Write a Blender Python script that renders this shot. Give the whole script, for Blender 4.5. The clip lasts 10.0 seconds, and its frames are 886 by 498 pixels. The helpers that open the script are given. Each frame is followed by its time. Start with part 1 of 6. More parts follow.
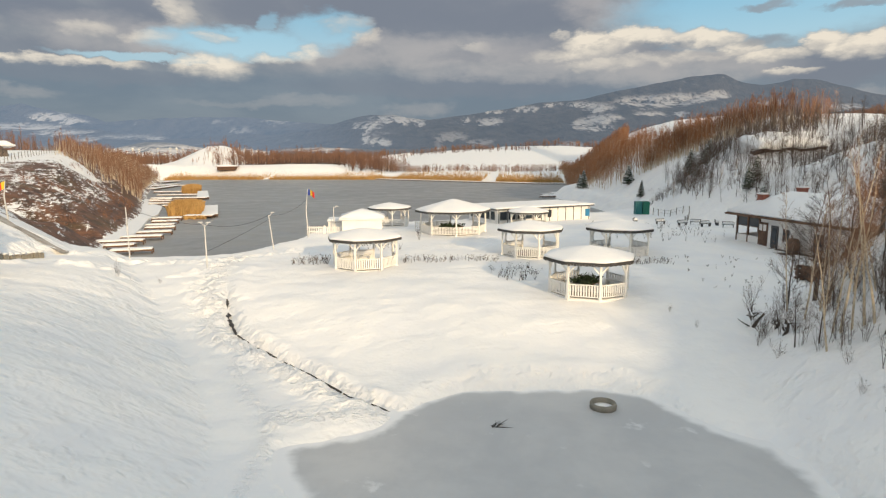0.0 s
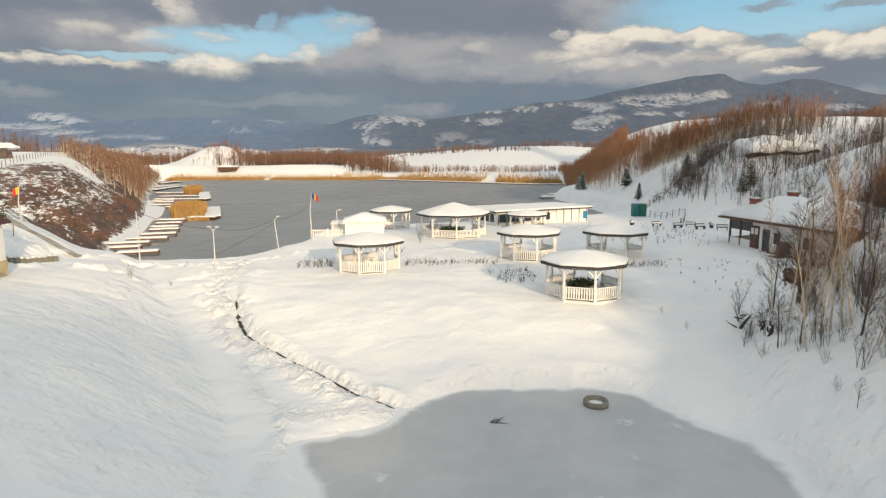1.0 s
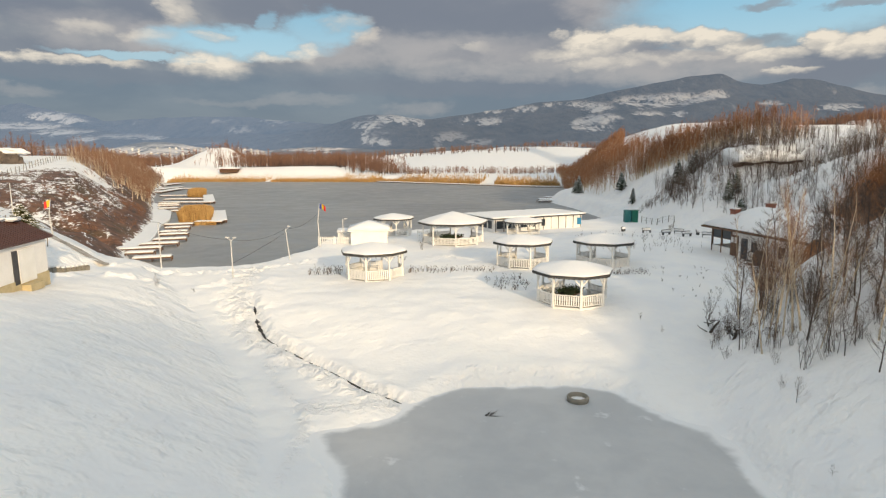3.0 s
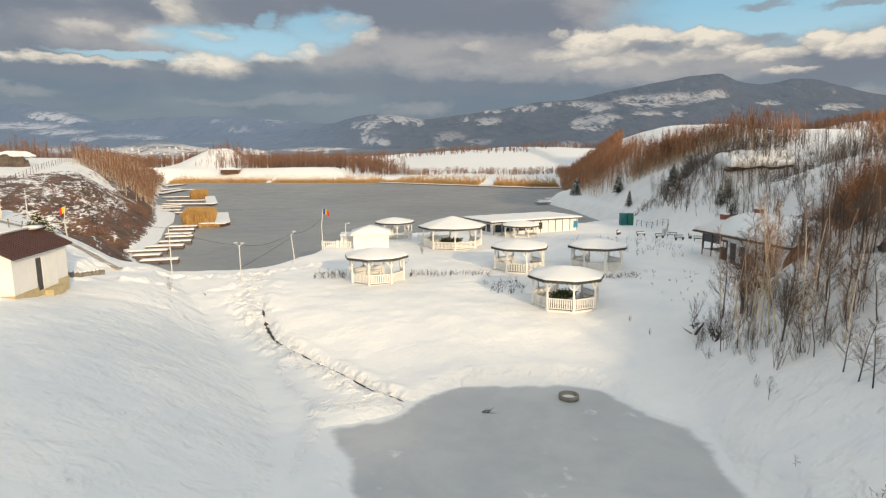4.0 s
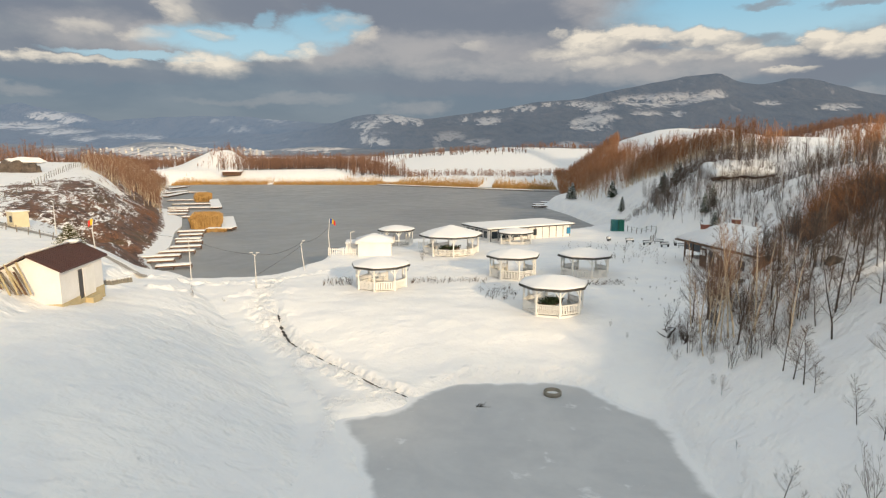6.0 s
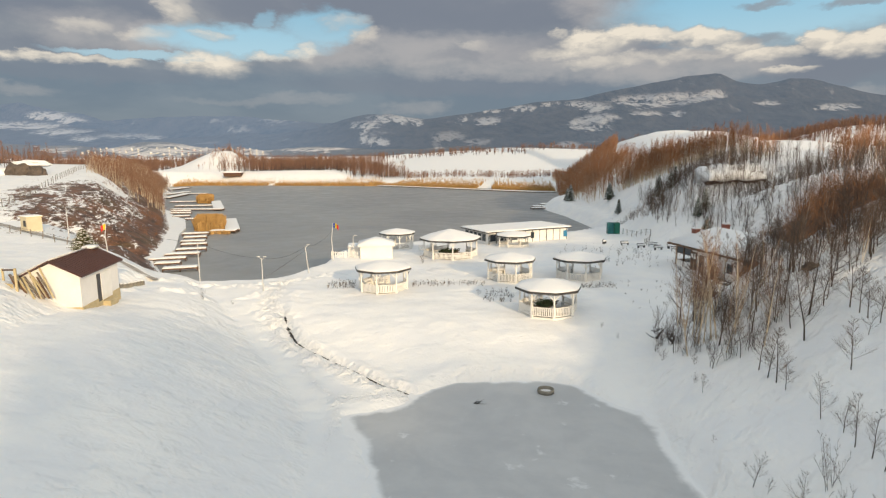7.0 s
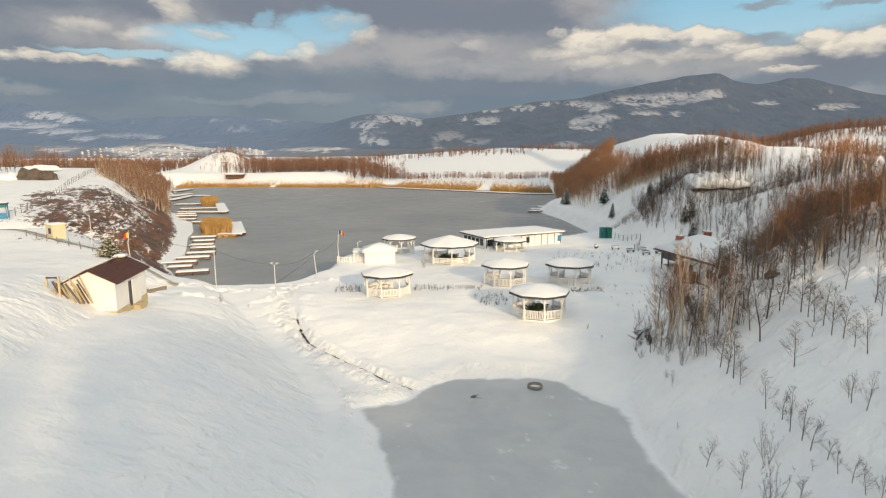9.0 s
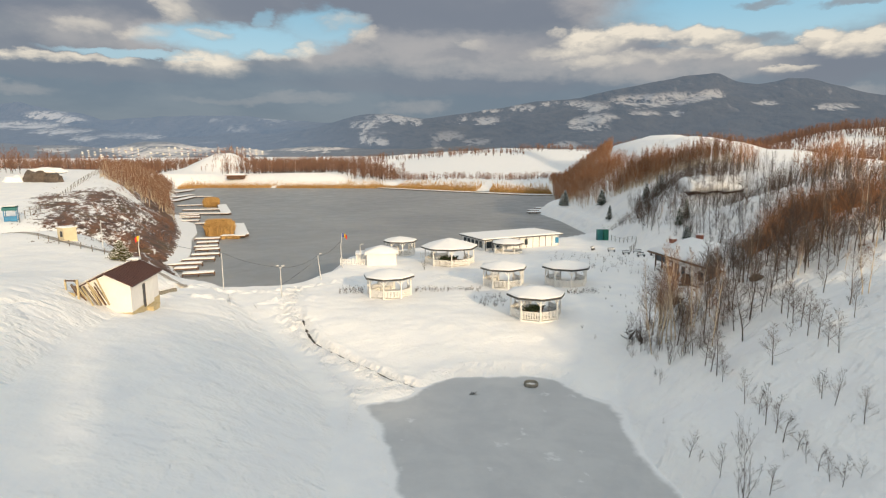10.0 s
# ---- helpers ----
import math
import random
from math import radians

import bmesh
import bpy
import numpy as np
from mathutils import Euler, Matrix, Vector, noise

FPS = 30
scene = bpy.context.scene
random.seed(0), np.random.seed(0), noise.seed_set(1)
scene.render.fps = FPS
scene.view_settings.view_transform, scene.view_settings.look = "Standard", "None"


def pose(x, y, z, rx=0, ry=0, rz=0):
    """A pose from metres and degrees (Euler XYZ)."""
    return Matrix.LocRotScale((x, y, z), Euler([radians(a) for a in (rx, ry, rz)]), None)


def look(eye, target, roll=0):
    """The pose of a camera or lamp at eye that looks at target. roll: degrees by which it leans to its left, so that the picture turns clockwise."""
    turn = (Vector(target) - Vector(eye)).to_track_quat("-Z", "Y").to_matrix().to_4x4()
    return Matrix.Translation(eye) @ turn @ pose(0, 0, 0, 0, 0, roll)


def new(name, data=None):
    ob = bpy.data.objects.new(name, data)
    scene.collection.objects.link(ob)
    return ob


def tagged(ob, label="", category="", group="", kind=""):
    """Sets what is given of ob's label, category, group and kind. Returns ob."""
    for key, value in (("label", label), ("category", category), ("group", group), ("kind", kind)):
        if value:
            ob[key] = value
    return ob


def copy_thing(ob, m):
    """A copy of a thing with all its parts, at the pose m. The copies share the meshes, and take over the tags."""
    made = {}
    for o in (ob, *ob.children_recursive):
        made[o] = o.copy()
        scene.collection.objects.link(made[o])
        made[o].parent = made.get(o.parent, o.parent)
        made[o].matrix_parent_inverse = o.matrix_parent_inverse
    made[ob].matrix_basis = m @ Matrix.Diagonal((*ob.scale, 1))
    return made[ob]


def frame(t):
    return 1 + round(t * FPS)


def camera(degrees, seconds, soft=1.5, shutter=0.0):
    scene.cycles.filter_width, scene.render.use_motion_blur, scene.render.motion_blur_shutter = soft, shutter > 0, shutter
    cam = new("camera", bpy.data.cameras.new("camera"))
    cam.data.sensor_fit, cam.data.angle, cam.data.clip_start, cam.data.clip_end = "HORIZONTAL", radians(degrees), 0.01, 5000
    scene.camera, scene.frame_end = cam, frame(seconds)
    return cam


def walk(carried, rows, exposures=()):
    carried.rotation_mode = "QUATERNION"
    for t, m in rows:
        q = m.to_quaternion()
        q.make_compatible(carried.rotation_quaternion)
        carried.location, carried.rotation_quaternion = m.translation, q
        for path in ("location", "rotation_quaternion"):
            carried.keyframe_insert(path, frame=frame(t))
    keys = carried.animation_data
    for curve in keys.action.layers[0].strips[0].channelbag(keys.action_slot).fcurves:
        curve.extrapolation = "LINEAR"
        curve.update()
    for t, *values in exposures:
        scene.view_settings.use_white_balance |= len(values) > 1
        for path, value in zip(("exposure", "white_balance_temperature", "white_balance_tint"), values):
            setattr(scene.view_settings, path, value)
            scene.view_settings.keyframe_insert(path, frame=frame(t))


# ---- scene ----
# ---------- camera ----------
cam = camera(73.7, 10.0, soft=1.25)
PATH = [
    (0, (0.0, 0.0, 9.0), (0.0, 9.882, 7.469), -0.41),
    (0.5, (-0.055, -0.732, 9.253), (-0.052, 9.15, 7.72), -0.41),
    (1, (-0.098, -1.548, 9.549), (-0.093, 8.333, 8.014), -0.41),
    (1.5, (-0.131, -2.437, 9.88), (-0.123, 7.444, 8.343), -0.41),
    (2, (-0.155, -3.389, 10.241), (-0.144, 6.492, 8.701), -0.40),
    (2.5, (-0.171, -4.395, 10.625), (-0.158, 5.486, 9.084), -0.40),
    (3, (-0.181, -5.446, 11.028), (-0.165, 4.435, 9.485), -0.40),
    (3.5, (-0.186, -6.534, 11.445), (-0.166, 3.346, 9.899), -0.40),
    (4, (-0.186, -7.652, 11.871), (-0.164, 2.227, 10.323), -0.40),
    (4.5, (-0.184, -8.794, 12.303), (-0.159, 1.085, 10.753), -0.40),
    (5, (-0.18, -9.953, 12.737), (-0.152, -0.075, 11.186), -0.39),
    (5.5, (-0.176, -11.125, 13.171), (-0.145, -1.247, 11.618), -0.39),
    (6, (-0.172, -12.305, 13.603), (-0.138, -2.427, 12.047), -0.39),
    (6.5, (-0.17, -13.488, 14.03), (-0.133, -3.611, 12.472), -0.39),
    (7, (-0.17, -14.673, 14.45), (-0.131, -4.795, 12.891), -0.39),
    (7.5, (-0.175, -15.855, 14.864), (-0.133, -5.978, 13.302), -0.39),
    (8, (-0.184, -17.034, 15.27), (-0.14, -7.157, 13.706), -0.39),
    (8.5, (-0.199, -18.208, 15.668), (-0.152, -8.332, 14.103), -0.38),
    (9, (-0.221, -19.377, 16.06), (-0.171, -9.501, 14.492), -0.38),
    (9.5, (-0.251, -20.541, 16.445), (-0.198, -10.665, 14.875), -0.38),
    (10, (-0.289, -21.7, 16.826), (-0.234, -11.825, 15.254), -0.38),
]
walk(cam, [(t, look(eye, target, roll)) for t, eye, target, roll in PATH])

# ---------- node helpers ----------
class N:
    """A socket in a node tree, with arithmetic."""

    def __init__(self, tree, sock):
        self.tree, self.sock = tree, sock

    def op(self, kind, *others, clamp=False):
        node = self.tree.nodes.new("ShaderNodeMath")
        node.operation, node.use_clamp = kind, clamp
        for n, o in enumerate((self, *others)):
            if isinstance(o, N):
                self.tree.links.new(o.sock, node.inputs[n])
            else:
                node.inputs[n].default_value = o
        return N(self.tree, node.outputs[0])

    def __add__(self, o): return self.op("ADD", o)
    def __radd__(self, o): return self.op("ADD", o)
    def __sub__(self, o): return self.op("SUBTRACT", o)
    def __rsub__(self, o): return self.op("MULTIPLY", -1.0).op("ADD", o)
    def __mul__(self, o): return self.op("MULTIPLY", o)
    def __rmul__(self, o): return self.op("MULTIPLY", o)
    def __truediv__(self, o): return self.op("DIVIDE", o)
    def max(self, o): return self.op("MAXIMUM", o)
    def min(self, o): return self.op("MINIMUM", o)
    def clamp(self): return self.op("ADD", 0.0, clamp=True)

    def ramp(self, lo, hi):
        """0 at lo, 1 at hi, smooth between."""
        node = self.tree.nodes.new("ShaderNodeMapRange")
        node.interpolation_type = "SMOOTHSTEP"
        self.tree.links.new(self.sock, node.inputs[0])
        node.inputs[1].default_value, node.inputs[2].default_value = lo, hi
        if lo > hi:
            node.inputs[1].default_value, node.inputs[2].default_value = hi, lo
            node.inputs[3].default_value, node.inputs[4].default_value = 1.0, 0.0
        return N(self.tree, node.outputs[0])


def mixed(tree, fac, a, b):
    node = tree.nodes.new("ShaderNodeMix")
    node.data_type = "RGBA"
    for sock, v in ((node.inputs[0], fac), (node.inputs[6], a), (node.inputs[7], b)):
        if isinstance(v, N):
            tree.links.new(v.sock, sock)
        elif isinstance(v, tuple):
            sock.default_value = (*v, 1.0)
        else:
            sock.default_value = v
    return N(tree, node.outputs[2])


def combine(tree, x, y, z):
    node = tree.nodes.new("ShaderNodeCombineXYZ")
    for n, v in enumerate((x, y, z)):
        if isinstance(v, N):
            tree.links.new(v.sock, node.inputs[n])
        else:
            node.inputs[n].default_value = v
    return N(tree, node.outputs[0])


def noisy(tree, vector, scale, detail=4.0, rough=0.55, warp=0.0):
    node = tree.nodes.new("ShaderNodeTexNoise")
    node.inputs["Scale"].default_value, node.inputs["Detail"].default_value = scale, detail
    node.inputs["Roughness"].default_value, node.inputs["Distortion"].default_value = rough, warp
    if vector is not None:
        tree.links.new(vector.sock, node.inputs["Vector"])
    return N(tree, node.outputs["Fac"])


def axes_of(tree, vector):
    node = tree.nodes.new("ShaderNodeSeparateXYZ")
    tree.links.new(vector.sock, node.inputs[0])
    return [N(tree, s) for s in node.outputs]


def stretched(tree, vector, sx, sy, sz):
    node = tree.nodes.new("ShaderNodeVectorMath")
    node.operation = "MULTIPLY"
    tree.links.new(vector.sock, node.inputs[0])
    node.inputs[1].default_value = (sx, sy, sz)
    return N(tree, node.outputs[0])


def blobs(tree, across, above, rows, soft, tops=False):
    """The union of soft ovals at bearings and heights in degrees, 1 inside. tops: fading towards the foot of each."""
    out = None
    for cx, cy, rx, ry, weight in rows:
        dx, dy = (across - cx) * (1 / rx), (above - cy) * (1 / ry)
        inside = (dx * dx + dy * dy).ramp(1.0 + soft * 2, 1.0 - soft) * weight
        if tops:
            inside = inside * dy.ramp(-1.7, 0.5)
        out = inside if out is None else out.max(inside)
    return out


# ---------- sky and sun ----------
SUN_AZIMUTH, SUN_HEIGHT = radians(152.0), radians(15.0)  # clockwise from +y
TO_SUN = Vector((math.sin(SUN_AZIMUTH) * math.cos(SUN_HEIGHT), math.cos(SUN_AZIMUTH) * math.cos(SUN_HEIGHT), math.sin(SUN_HEIGHT)))


def make_world():
    world = bpy.data.worlds.new("winter_sky")
    scene.world = world
    world.use_nodes = True
    tree = world.node_tree
    tree.nodes.clear()
    out, back = tree.nodes.new("ShaderNodeOutputWorld"), tree.nodes.new("ShaderNodeBackground")
    tree.links.new(back.outputs[0], out.inputs[0])
    sky = tree.nodes.new("ShaderNodeTexSky")
    sky.sky_type, sky.sun_disc = "NISHITA", False
    sky.sun_elevation, sky.sun_rotation = SUN_HEIGHT, SUN_AZIMUTH
    coord = tree.nodes.new("ShaderNodeTexCoord")
    way = N(tree, coord.outputs["Generated"])
    x, y, z = axes_of(tree, way)
    flat = (x * x + y * y).op("SQRT")
    side = x.op("ARCTAN2", y) * 57.2958            # degrees to the right of +y
    up = z.op("ARCTAN2", flat) * 57.2958           # degrees above the horizon
    field = combine(tree, x * 1.0, y * 1.0, z * 2.2)
    big = noisy(tree, field, 4.0, 8, 0.58, 0.3)
    fine = noisy(tree, field, 13.0, 8, 0.62, 0.2)
    puff = noisy(tree, field, 30.0, 7, 0.62, 0.3)
    # ragged edges: the bearings wander with three sizes of billow
    tall = combine(tree, z * 2.2, x, y)
    across = side + (big - 0.5) * 5.0 + (fine - 0.5) * 3.6 + (puff - 0.5) * 2.0
    above = up + (noisy(tree, tall, 5.0, 4) - 0.5) * 1.6 + (noisy(tree, tall, 16.0, 6, 0.6) - 0.5) * 1.5 + (noisy(tree, tall, 40.0, 6, 0.65) - 0.5) * 0.7
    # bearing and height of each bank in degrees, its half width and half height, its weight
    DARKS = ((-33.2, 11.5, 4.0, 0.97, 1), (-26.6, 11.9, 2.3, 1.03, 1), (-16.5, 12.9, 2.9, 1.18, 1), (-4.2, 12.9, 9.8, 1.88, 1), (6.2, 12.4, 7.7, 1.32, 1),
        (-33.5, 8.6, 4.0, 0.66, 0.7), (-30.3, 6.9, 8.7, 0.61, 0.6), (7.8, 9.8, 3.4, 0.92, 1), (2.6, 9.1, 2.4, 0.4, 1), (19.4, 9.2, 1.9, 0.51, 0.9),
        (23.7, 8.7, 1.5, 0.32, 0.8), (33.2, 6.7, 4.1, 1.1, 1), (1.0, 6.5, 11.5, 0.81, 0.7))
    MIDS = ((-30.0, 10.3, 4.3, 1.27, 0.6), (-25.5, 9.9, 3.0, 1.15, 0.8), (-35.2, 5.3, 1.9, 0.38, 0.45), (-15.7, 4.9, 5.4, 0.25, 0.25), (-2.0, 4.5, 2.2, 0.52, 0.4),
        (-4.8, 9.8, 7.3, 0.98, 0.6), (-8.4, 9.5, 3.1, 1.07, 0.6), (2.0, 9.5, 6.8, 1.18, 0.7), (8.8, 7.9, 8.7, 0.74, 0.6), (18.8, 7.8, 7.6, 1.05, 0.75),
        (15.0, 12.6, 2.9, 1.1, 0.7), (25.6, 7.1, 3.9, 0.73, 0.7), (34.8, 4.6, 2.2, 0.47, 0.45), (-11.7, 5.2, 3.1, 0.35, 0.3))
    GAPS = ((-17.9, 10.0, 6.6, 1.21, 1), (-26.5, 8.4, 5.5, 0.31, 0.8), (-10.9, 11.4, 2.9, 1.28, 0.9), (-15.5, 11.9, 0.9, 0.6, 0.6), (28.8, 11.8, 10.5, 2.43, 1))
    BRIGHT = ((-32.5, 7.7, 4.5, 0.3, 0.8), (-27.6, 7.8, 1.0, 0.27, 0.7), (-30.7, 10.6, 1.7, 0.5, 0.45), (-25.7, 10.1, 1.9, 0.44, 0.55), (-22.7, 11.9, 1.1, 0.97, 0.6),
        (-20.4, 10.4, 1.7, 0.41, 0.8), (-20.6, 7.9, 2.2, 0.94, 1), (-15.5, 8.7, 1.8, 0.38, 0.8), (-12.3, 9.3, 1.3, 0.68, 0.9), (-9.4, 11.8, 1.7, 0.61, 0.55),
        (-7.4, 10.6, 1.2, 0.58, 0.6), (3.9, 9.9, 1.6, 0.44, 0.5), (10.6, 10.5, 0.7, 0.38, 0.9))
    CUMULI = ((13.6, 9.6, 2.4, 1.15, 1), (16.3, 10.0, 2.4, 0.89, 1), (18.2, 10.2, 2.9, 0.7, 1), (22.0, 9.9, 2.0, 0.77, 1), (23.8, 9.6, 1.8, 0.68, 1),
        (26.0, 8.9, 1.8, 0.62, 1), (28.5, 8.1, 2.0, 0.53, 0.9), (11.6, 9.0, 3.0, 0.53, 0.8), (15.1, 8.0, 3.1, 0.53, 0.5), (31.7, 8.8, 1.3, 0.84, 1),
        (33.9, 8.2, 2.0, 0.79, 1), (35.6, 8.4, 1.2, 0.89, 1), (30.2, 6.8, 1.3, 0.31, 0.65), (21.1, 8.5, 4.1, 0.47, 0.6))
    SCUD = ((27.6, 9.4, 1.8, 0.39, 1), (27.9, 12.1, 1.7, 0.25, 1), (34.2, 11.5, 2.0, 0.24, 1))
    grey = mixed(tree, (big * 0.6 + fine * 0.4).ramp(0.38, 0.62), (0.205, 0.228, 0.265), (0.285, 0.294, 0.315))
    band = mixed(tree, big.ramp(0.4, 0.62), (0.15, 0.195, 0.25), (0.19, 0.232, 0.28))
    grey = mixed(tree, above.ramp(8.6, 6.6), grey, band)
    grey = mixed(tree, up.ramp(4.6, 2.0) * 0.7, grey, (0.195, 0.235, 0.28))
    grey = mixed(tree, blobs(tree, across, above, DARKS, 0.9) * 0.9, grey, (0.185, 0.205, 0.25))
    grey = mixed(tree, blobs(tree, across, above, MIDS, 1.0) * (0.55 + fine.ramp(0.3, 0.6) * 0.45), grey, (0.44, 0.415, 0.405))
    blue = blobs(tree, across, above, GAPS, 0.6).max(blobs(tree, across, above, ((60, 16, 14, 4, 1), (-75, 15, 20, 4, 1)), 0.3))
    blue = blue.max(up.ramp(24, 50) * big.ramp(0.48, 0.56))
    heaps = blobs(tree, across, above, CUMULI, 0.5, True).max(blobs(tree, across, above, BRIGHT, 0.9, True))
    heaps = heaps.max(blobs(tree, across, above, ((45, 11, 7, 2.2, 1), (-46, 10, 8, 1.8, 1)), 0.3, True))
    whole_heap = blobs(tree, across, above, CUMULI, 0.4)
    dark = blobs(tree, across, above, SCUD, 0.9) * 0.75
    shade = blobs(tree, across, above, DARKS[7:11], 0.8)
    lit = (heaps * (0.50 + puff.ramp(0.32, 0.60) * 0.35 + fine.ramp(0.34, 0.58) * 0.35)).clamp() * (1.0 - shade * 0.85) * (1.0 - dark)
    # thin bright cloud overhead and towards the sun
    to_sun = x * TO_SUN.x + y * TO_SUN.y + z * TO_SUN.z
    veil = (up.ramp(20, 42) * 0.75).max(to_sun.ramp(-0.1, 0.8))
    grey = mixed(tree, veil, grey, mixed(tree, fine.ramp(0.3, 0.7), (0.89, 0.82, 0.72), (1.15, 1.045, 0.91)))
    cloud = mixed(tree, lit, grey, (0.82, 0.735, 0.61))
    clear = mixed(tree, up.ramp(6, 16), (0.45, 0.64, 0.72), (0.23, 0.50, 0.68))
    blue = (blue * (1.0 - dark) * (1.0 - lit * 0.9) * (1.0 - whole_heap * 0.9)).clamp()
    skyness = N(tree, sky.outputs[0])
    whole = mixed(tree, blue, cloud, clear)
    # the Nishita sky lends its light gradient to the clouds
    glow = tree.nodes.new("ShaderNodeMix")
    glow.data_type, glow.blend_type = "RGBA", "ADD"
    glow.inputs[0].default_value = 1.0
    dim = tree.nodes.new("ShaderNodeVectorMath")
    dim.operation = "SCALE"
    tree.links.new(skyness.sock, dim.inputs[0])
    dim.inputs["Scale"].default_value = 0.006
    tree.links.new(whole.sock, glow.inputs[6])
    tree.links.new(dim.outputs[0], glow.inputs[7])
    tree.links.new(glow.outputs[2], back.inputs[0])
    back.inputs[1].default_value = 1.0


make_world()
sun = new("sun", bpy.data.lights.new("sun", "SUN"))
sun.data.energy, sun.data.angle, sun.data.color = 3.6, radians(1.8), (1.0, 0.745, 0.445)
sun.matrix_world = look((0, 0, 60), Vector((0, 0, 60)) - TO_SUN)

# ---------- materials ----------
def material(name, rough_=0.6, metal=0.0, base=(0.5, 0.5, 0.5)):
    m = bpy.data.materials.new(name)
    m.use_nodes = True
    tree = m.node_tree
    bsdf = tree.nodes["Principled BSDF"]
    bsdf.inputs["Roughness"].default_value, bsdf.inputs["Metallic"].default_value = rough_, metal
    bsdf.inputs["Base Color"].default_value = (*base, 1)
    return m, tree, bsdf


def place(tree):
    """World position, so that grain keeps its real size."""
    return N(tree, tree.nodes.new("ShaderNodeNewGeometry").outputs["Position"])


def local(tree):
    return N(tree, tree.nodes.new("ShaderNodeTexCoord").outputs["Object"])


def relief(tree, bsdf, heightfield, strength=0.4, distance=0.02):
    node = tree.nodes.new("ShaderNodeBump")
    node.inputs["Strength"].default_value, node.inputs["Distance"].default_value = strength, distance
    tree.links.new(heightfield.sock, node.inputs["Height"])
    tree.links.new(node.outputs[0], bsdf.inputs["Normal"])


def coloured(tree, bsdf, col):
    tree.links.new(col.sock, bsdf.inputs["Base Color"])


def mottled(name, a, b, size=1.0, rough_=0.7, bump=0.3, metal=0.0, grain_=(1, 1, 1), world=False, each=0.0, grains=0.0):
    """A two-tone surface with coarse and fine variation. size: metres of the coarse variation; each: spread from thing to thing."""
    m, tree, bsdf = material(name, rough_, metal)
    where = stretched(tree, place(tree) if world else local(tree), *grain_)
    coarse, fine = noisy(tree, where, 1 / size, 4), noisy(tree, where, 9 / size, 5, 0.65)
    fac = (coarse.ramp(0.3, 0.7) * 0.6 + fine.ramp(0.3, 0.7) * 0.4).clamp()
    if each:
        info = N(tree, tree.nodes.new("ShaderNodeObjectInfo").outputs["Random"])
        fac = (fac + (info - 0.5) * each).clamp()
    if grains:
        piece = N(tree, tree.nodes.new("ShaderNodeNewGeometry").outputs["Random Per Island"])
        fac = (fac + (piece - 0.5) * grains).clamp()
    coloured(tree, bsdf, mixed(tree, fac, a, b))
    relief(tree, bsdf, fine, bump, 0.01 * size)
    return m


def make_ground():
    m, tree, bsdf = material("snow_ground", 0.62)
    p = place(tree)
    x, y, z = axes_of(tree, p)
    skew = combine(tree, x * 0.62 + y * 0.2, y * 1.0 - x * 0.3, z * 0.9)
    lump, tiny = noisy(tree, p, 0.3, 4, 0.6), noisy(tree, p, 5.0, 4)
    wind = noisy(tree, skew, 0.62, 2, 0.45, 0.9)
    ripple = noisy(tree, skew, 1.7, 3, 0.5, 0.8) * lump.ramp(0.42, 0.62)
    tilt = axes_of(tree, N(tree, tree.nodes.new("ShaderNodeNewGeometry").outputs["True Normal"]))[2].ramp(0.985, 0.90) * 0.85 + 0.15
    crust = noisy(tree, p, 1.1, 3, 0.5, 0.4).ramp(0.6, 0.74)
    snow = mixed(tree, lump.ramp(0.35, 0.65), (0.84, 0.85, 0.87), (0.90, 0.90, 0.895))
    # bare bracken and earth on the slope over the landing stages
    info = tree.nodes.new("ShaderNodeAttribute")
    info.attribute_name = "bare"
    bare = N(tree, info.outputs["Fac"])
    # snow lies in streaks along the contours
    strata = combine(tree, (y * 0.87 - x * 0.5) * 0.16, (x * 0.87 + y * 0.5) * 0.3, z * 0.9)
    ragged = noisy(tree, strata, 0.7, 8, 0.68, 0.7)
    clumps = noisy(tree, p, 0.11, 4, 0.6, 0.5)
    mask = (bare + (ragged - 0.5) * 1.7 + (clumps - 0.5) * 0.7 + (noisy(tree, strata, 3.6, 6, 0.72, 0.5) - 0.5) * 1.9).ramp(0.42, 0.58)
    mask = mask * bare.ramp(0.03, 0.12)
    soil = mixed(tree, noisy(tree, p, 0.5, 6, 0.7).ramp(0.35, 0.65), (0.045, 0.023, 0.014), (0.19, 0.085, 0.042))
    soil = mixed(tree, noisy(tree, p, 0.17, 3).ramp(0.5, 0.66) * 0.5, soil, (0.11, 0.075, 0.03))
    coloured(tree, bsdf, mixed(tree, mask, snow, soil))
    feet = tree.nodes.new("ShaderNodeAttribute")
    feet.attribute_name = "trodden"
    prints = noisy(tree, p, 2.6, 3, 0.6, 0.3).ramp(0.34, 0.62) * N(tree, feet.outputs["Fac"])
    relief(tree, bsdf, prints * 0.20 + (wind * 0.95 + ripple * 0.5 - crust * 0.12) * tilt + tiny * 0.03 + lump * 0.7, 1.0, 0.30)
    bsdf.inputs["Subsurface Weight"].default_value = 0.0
    return m


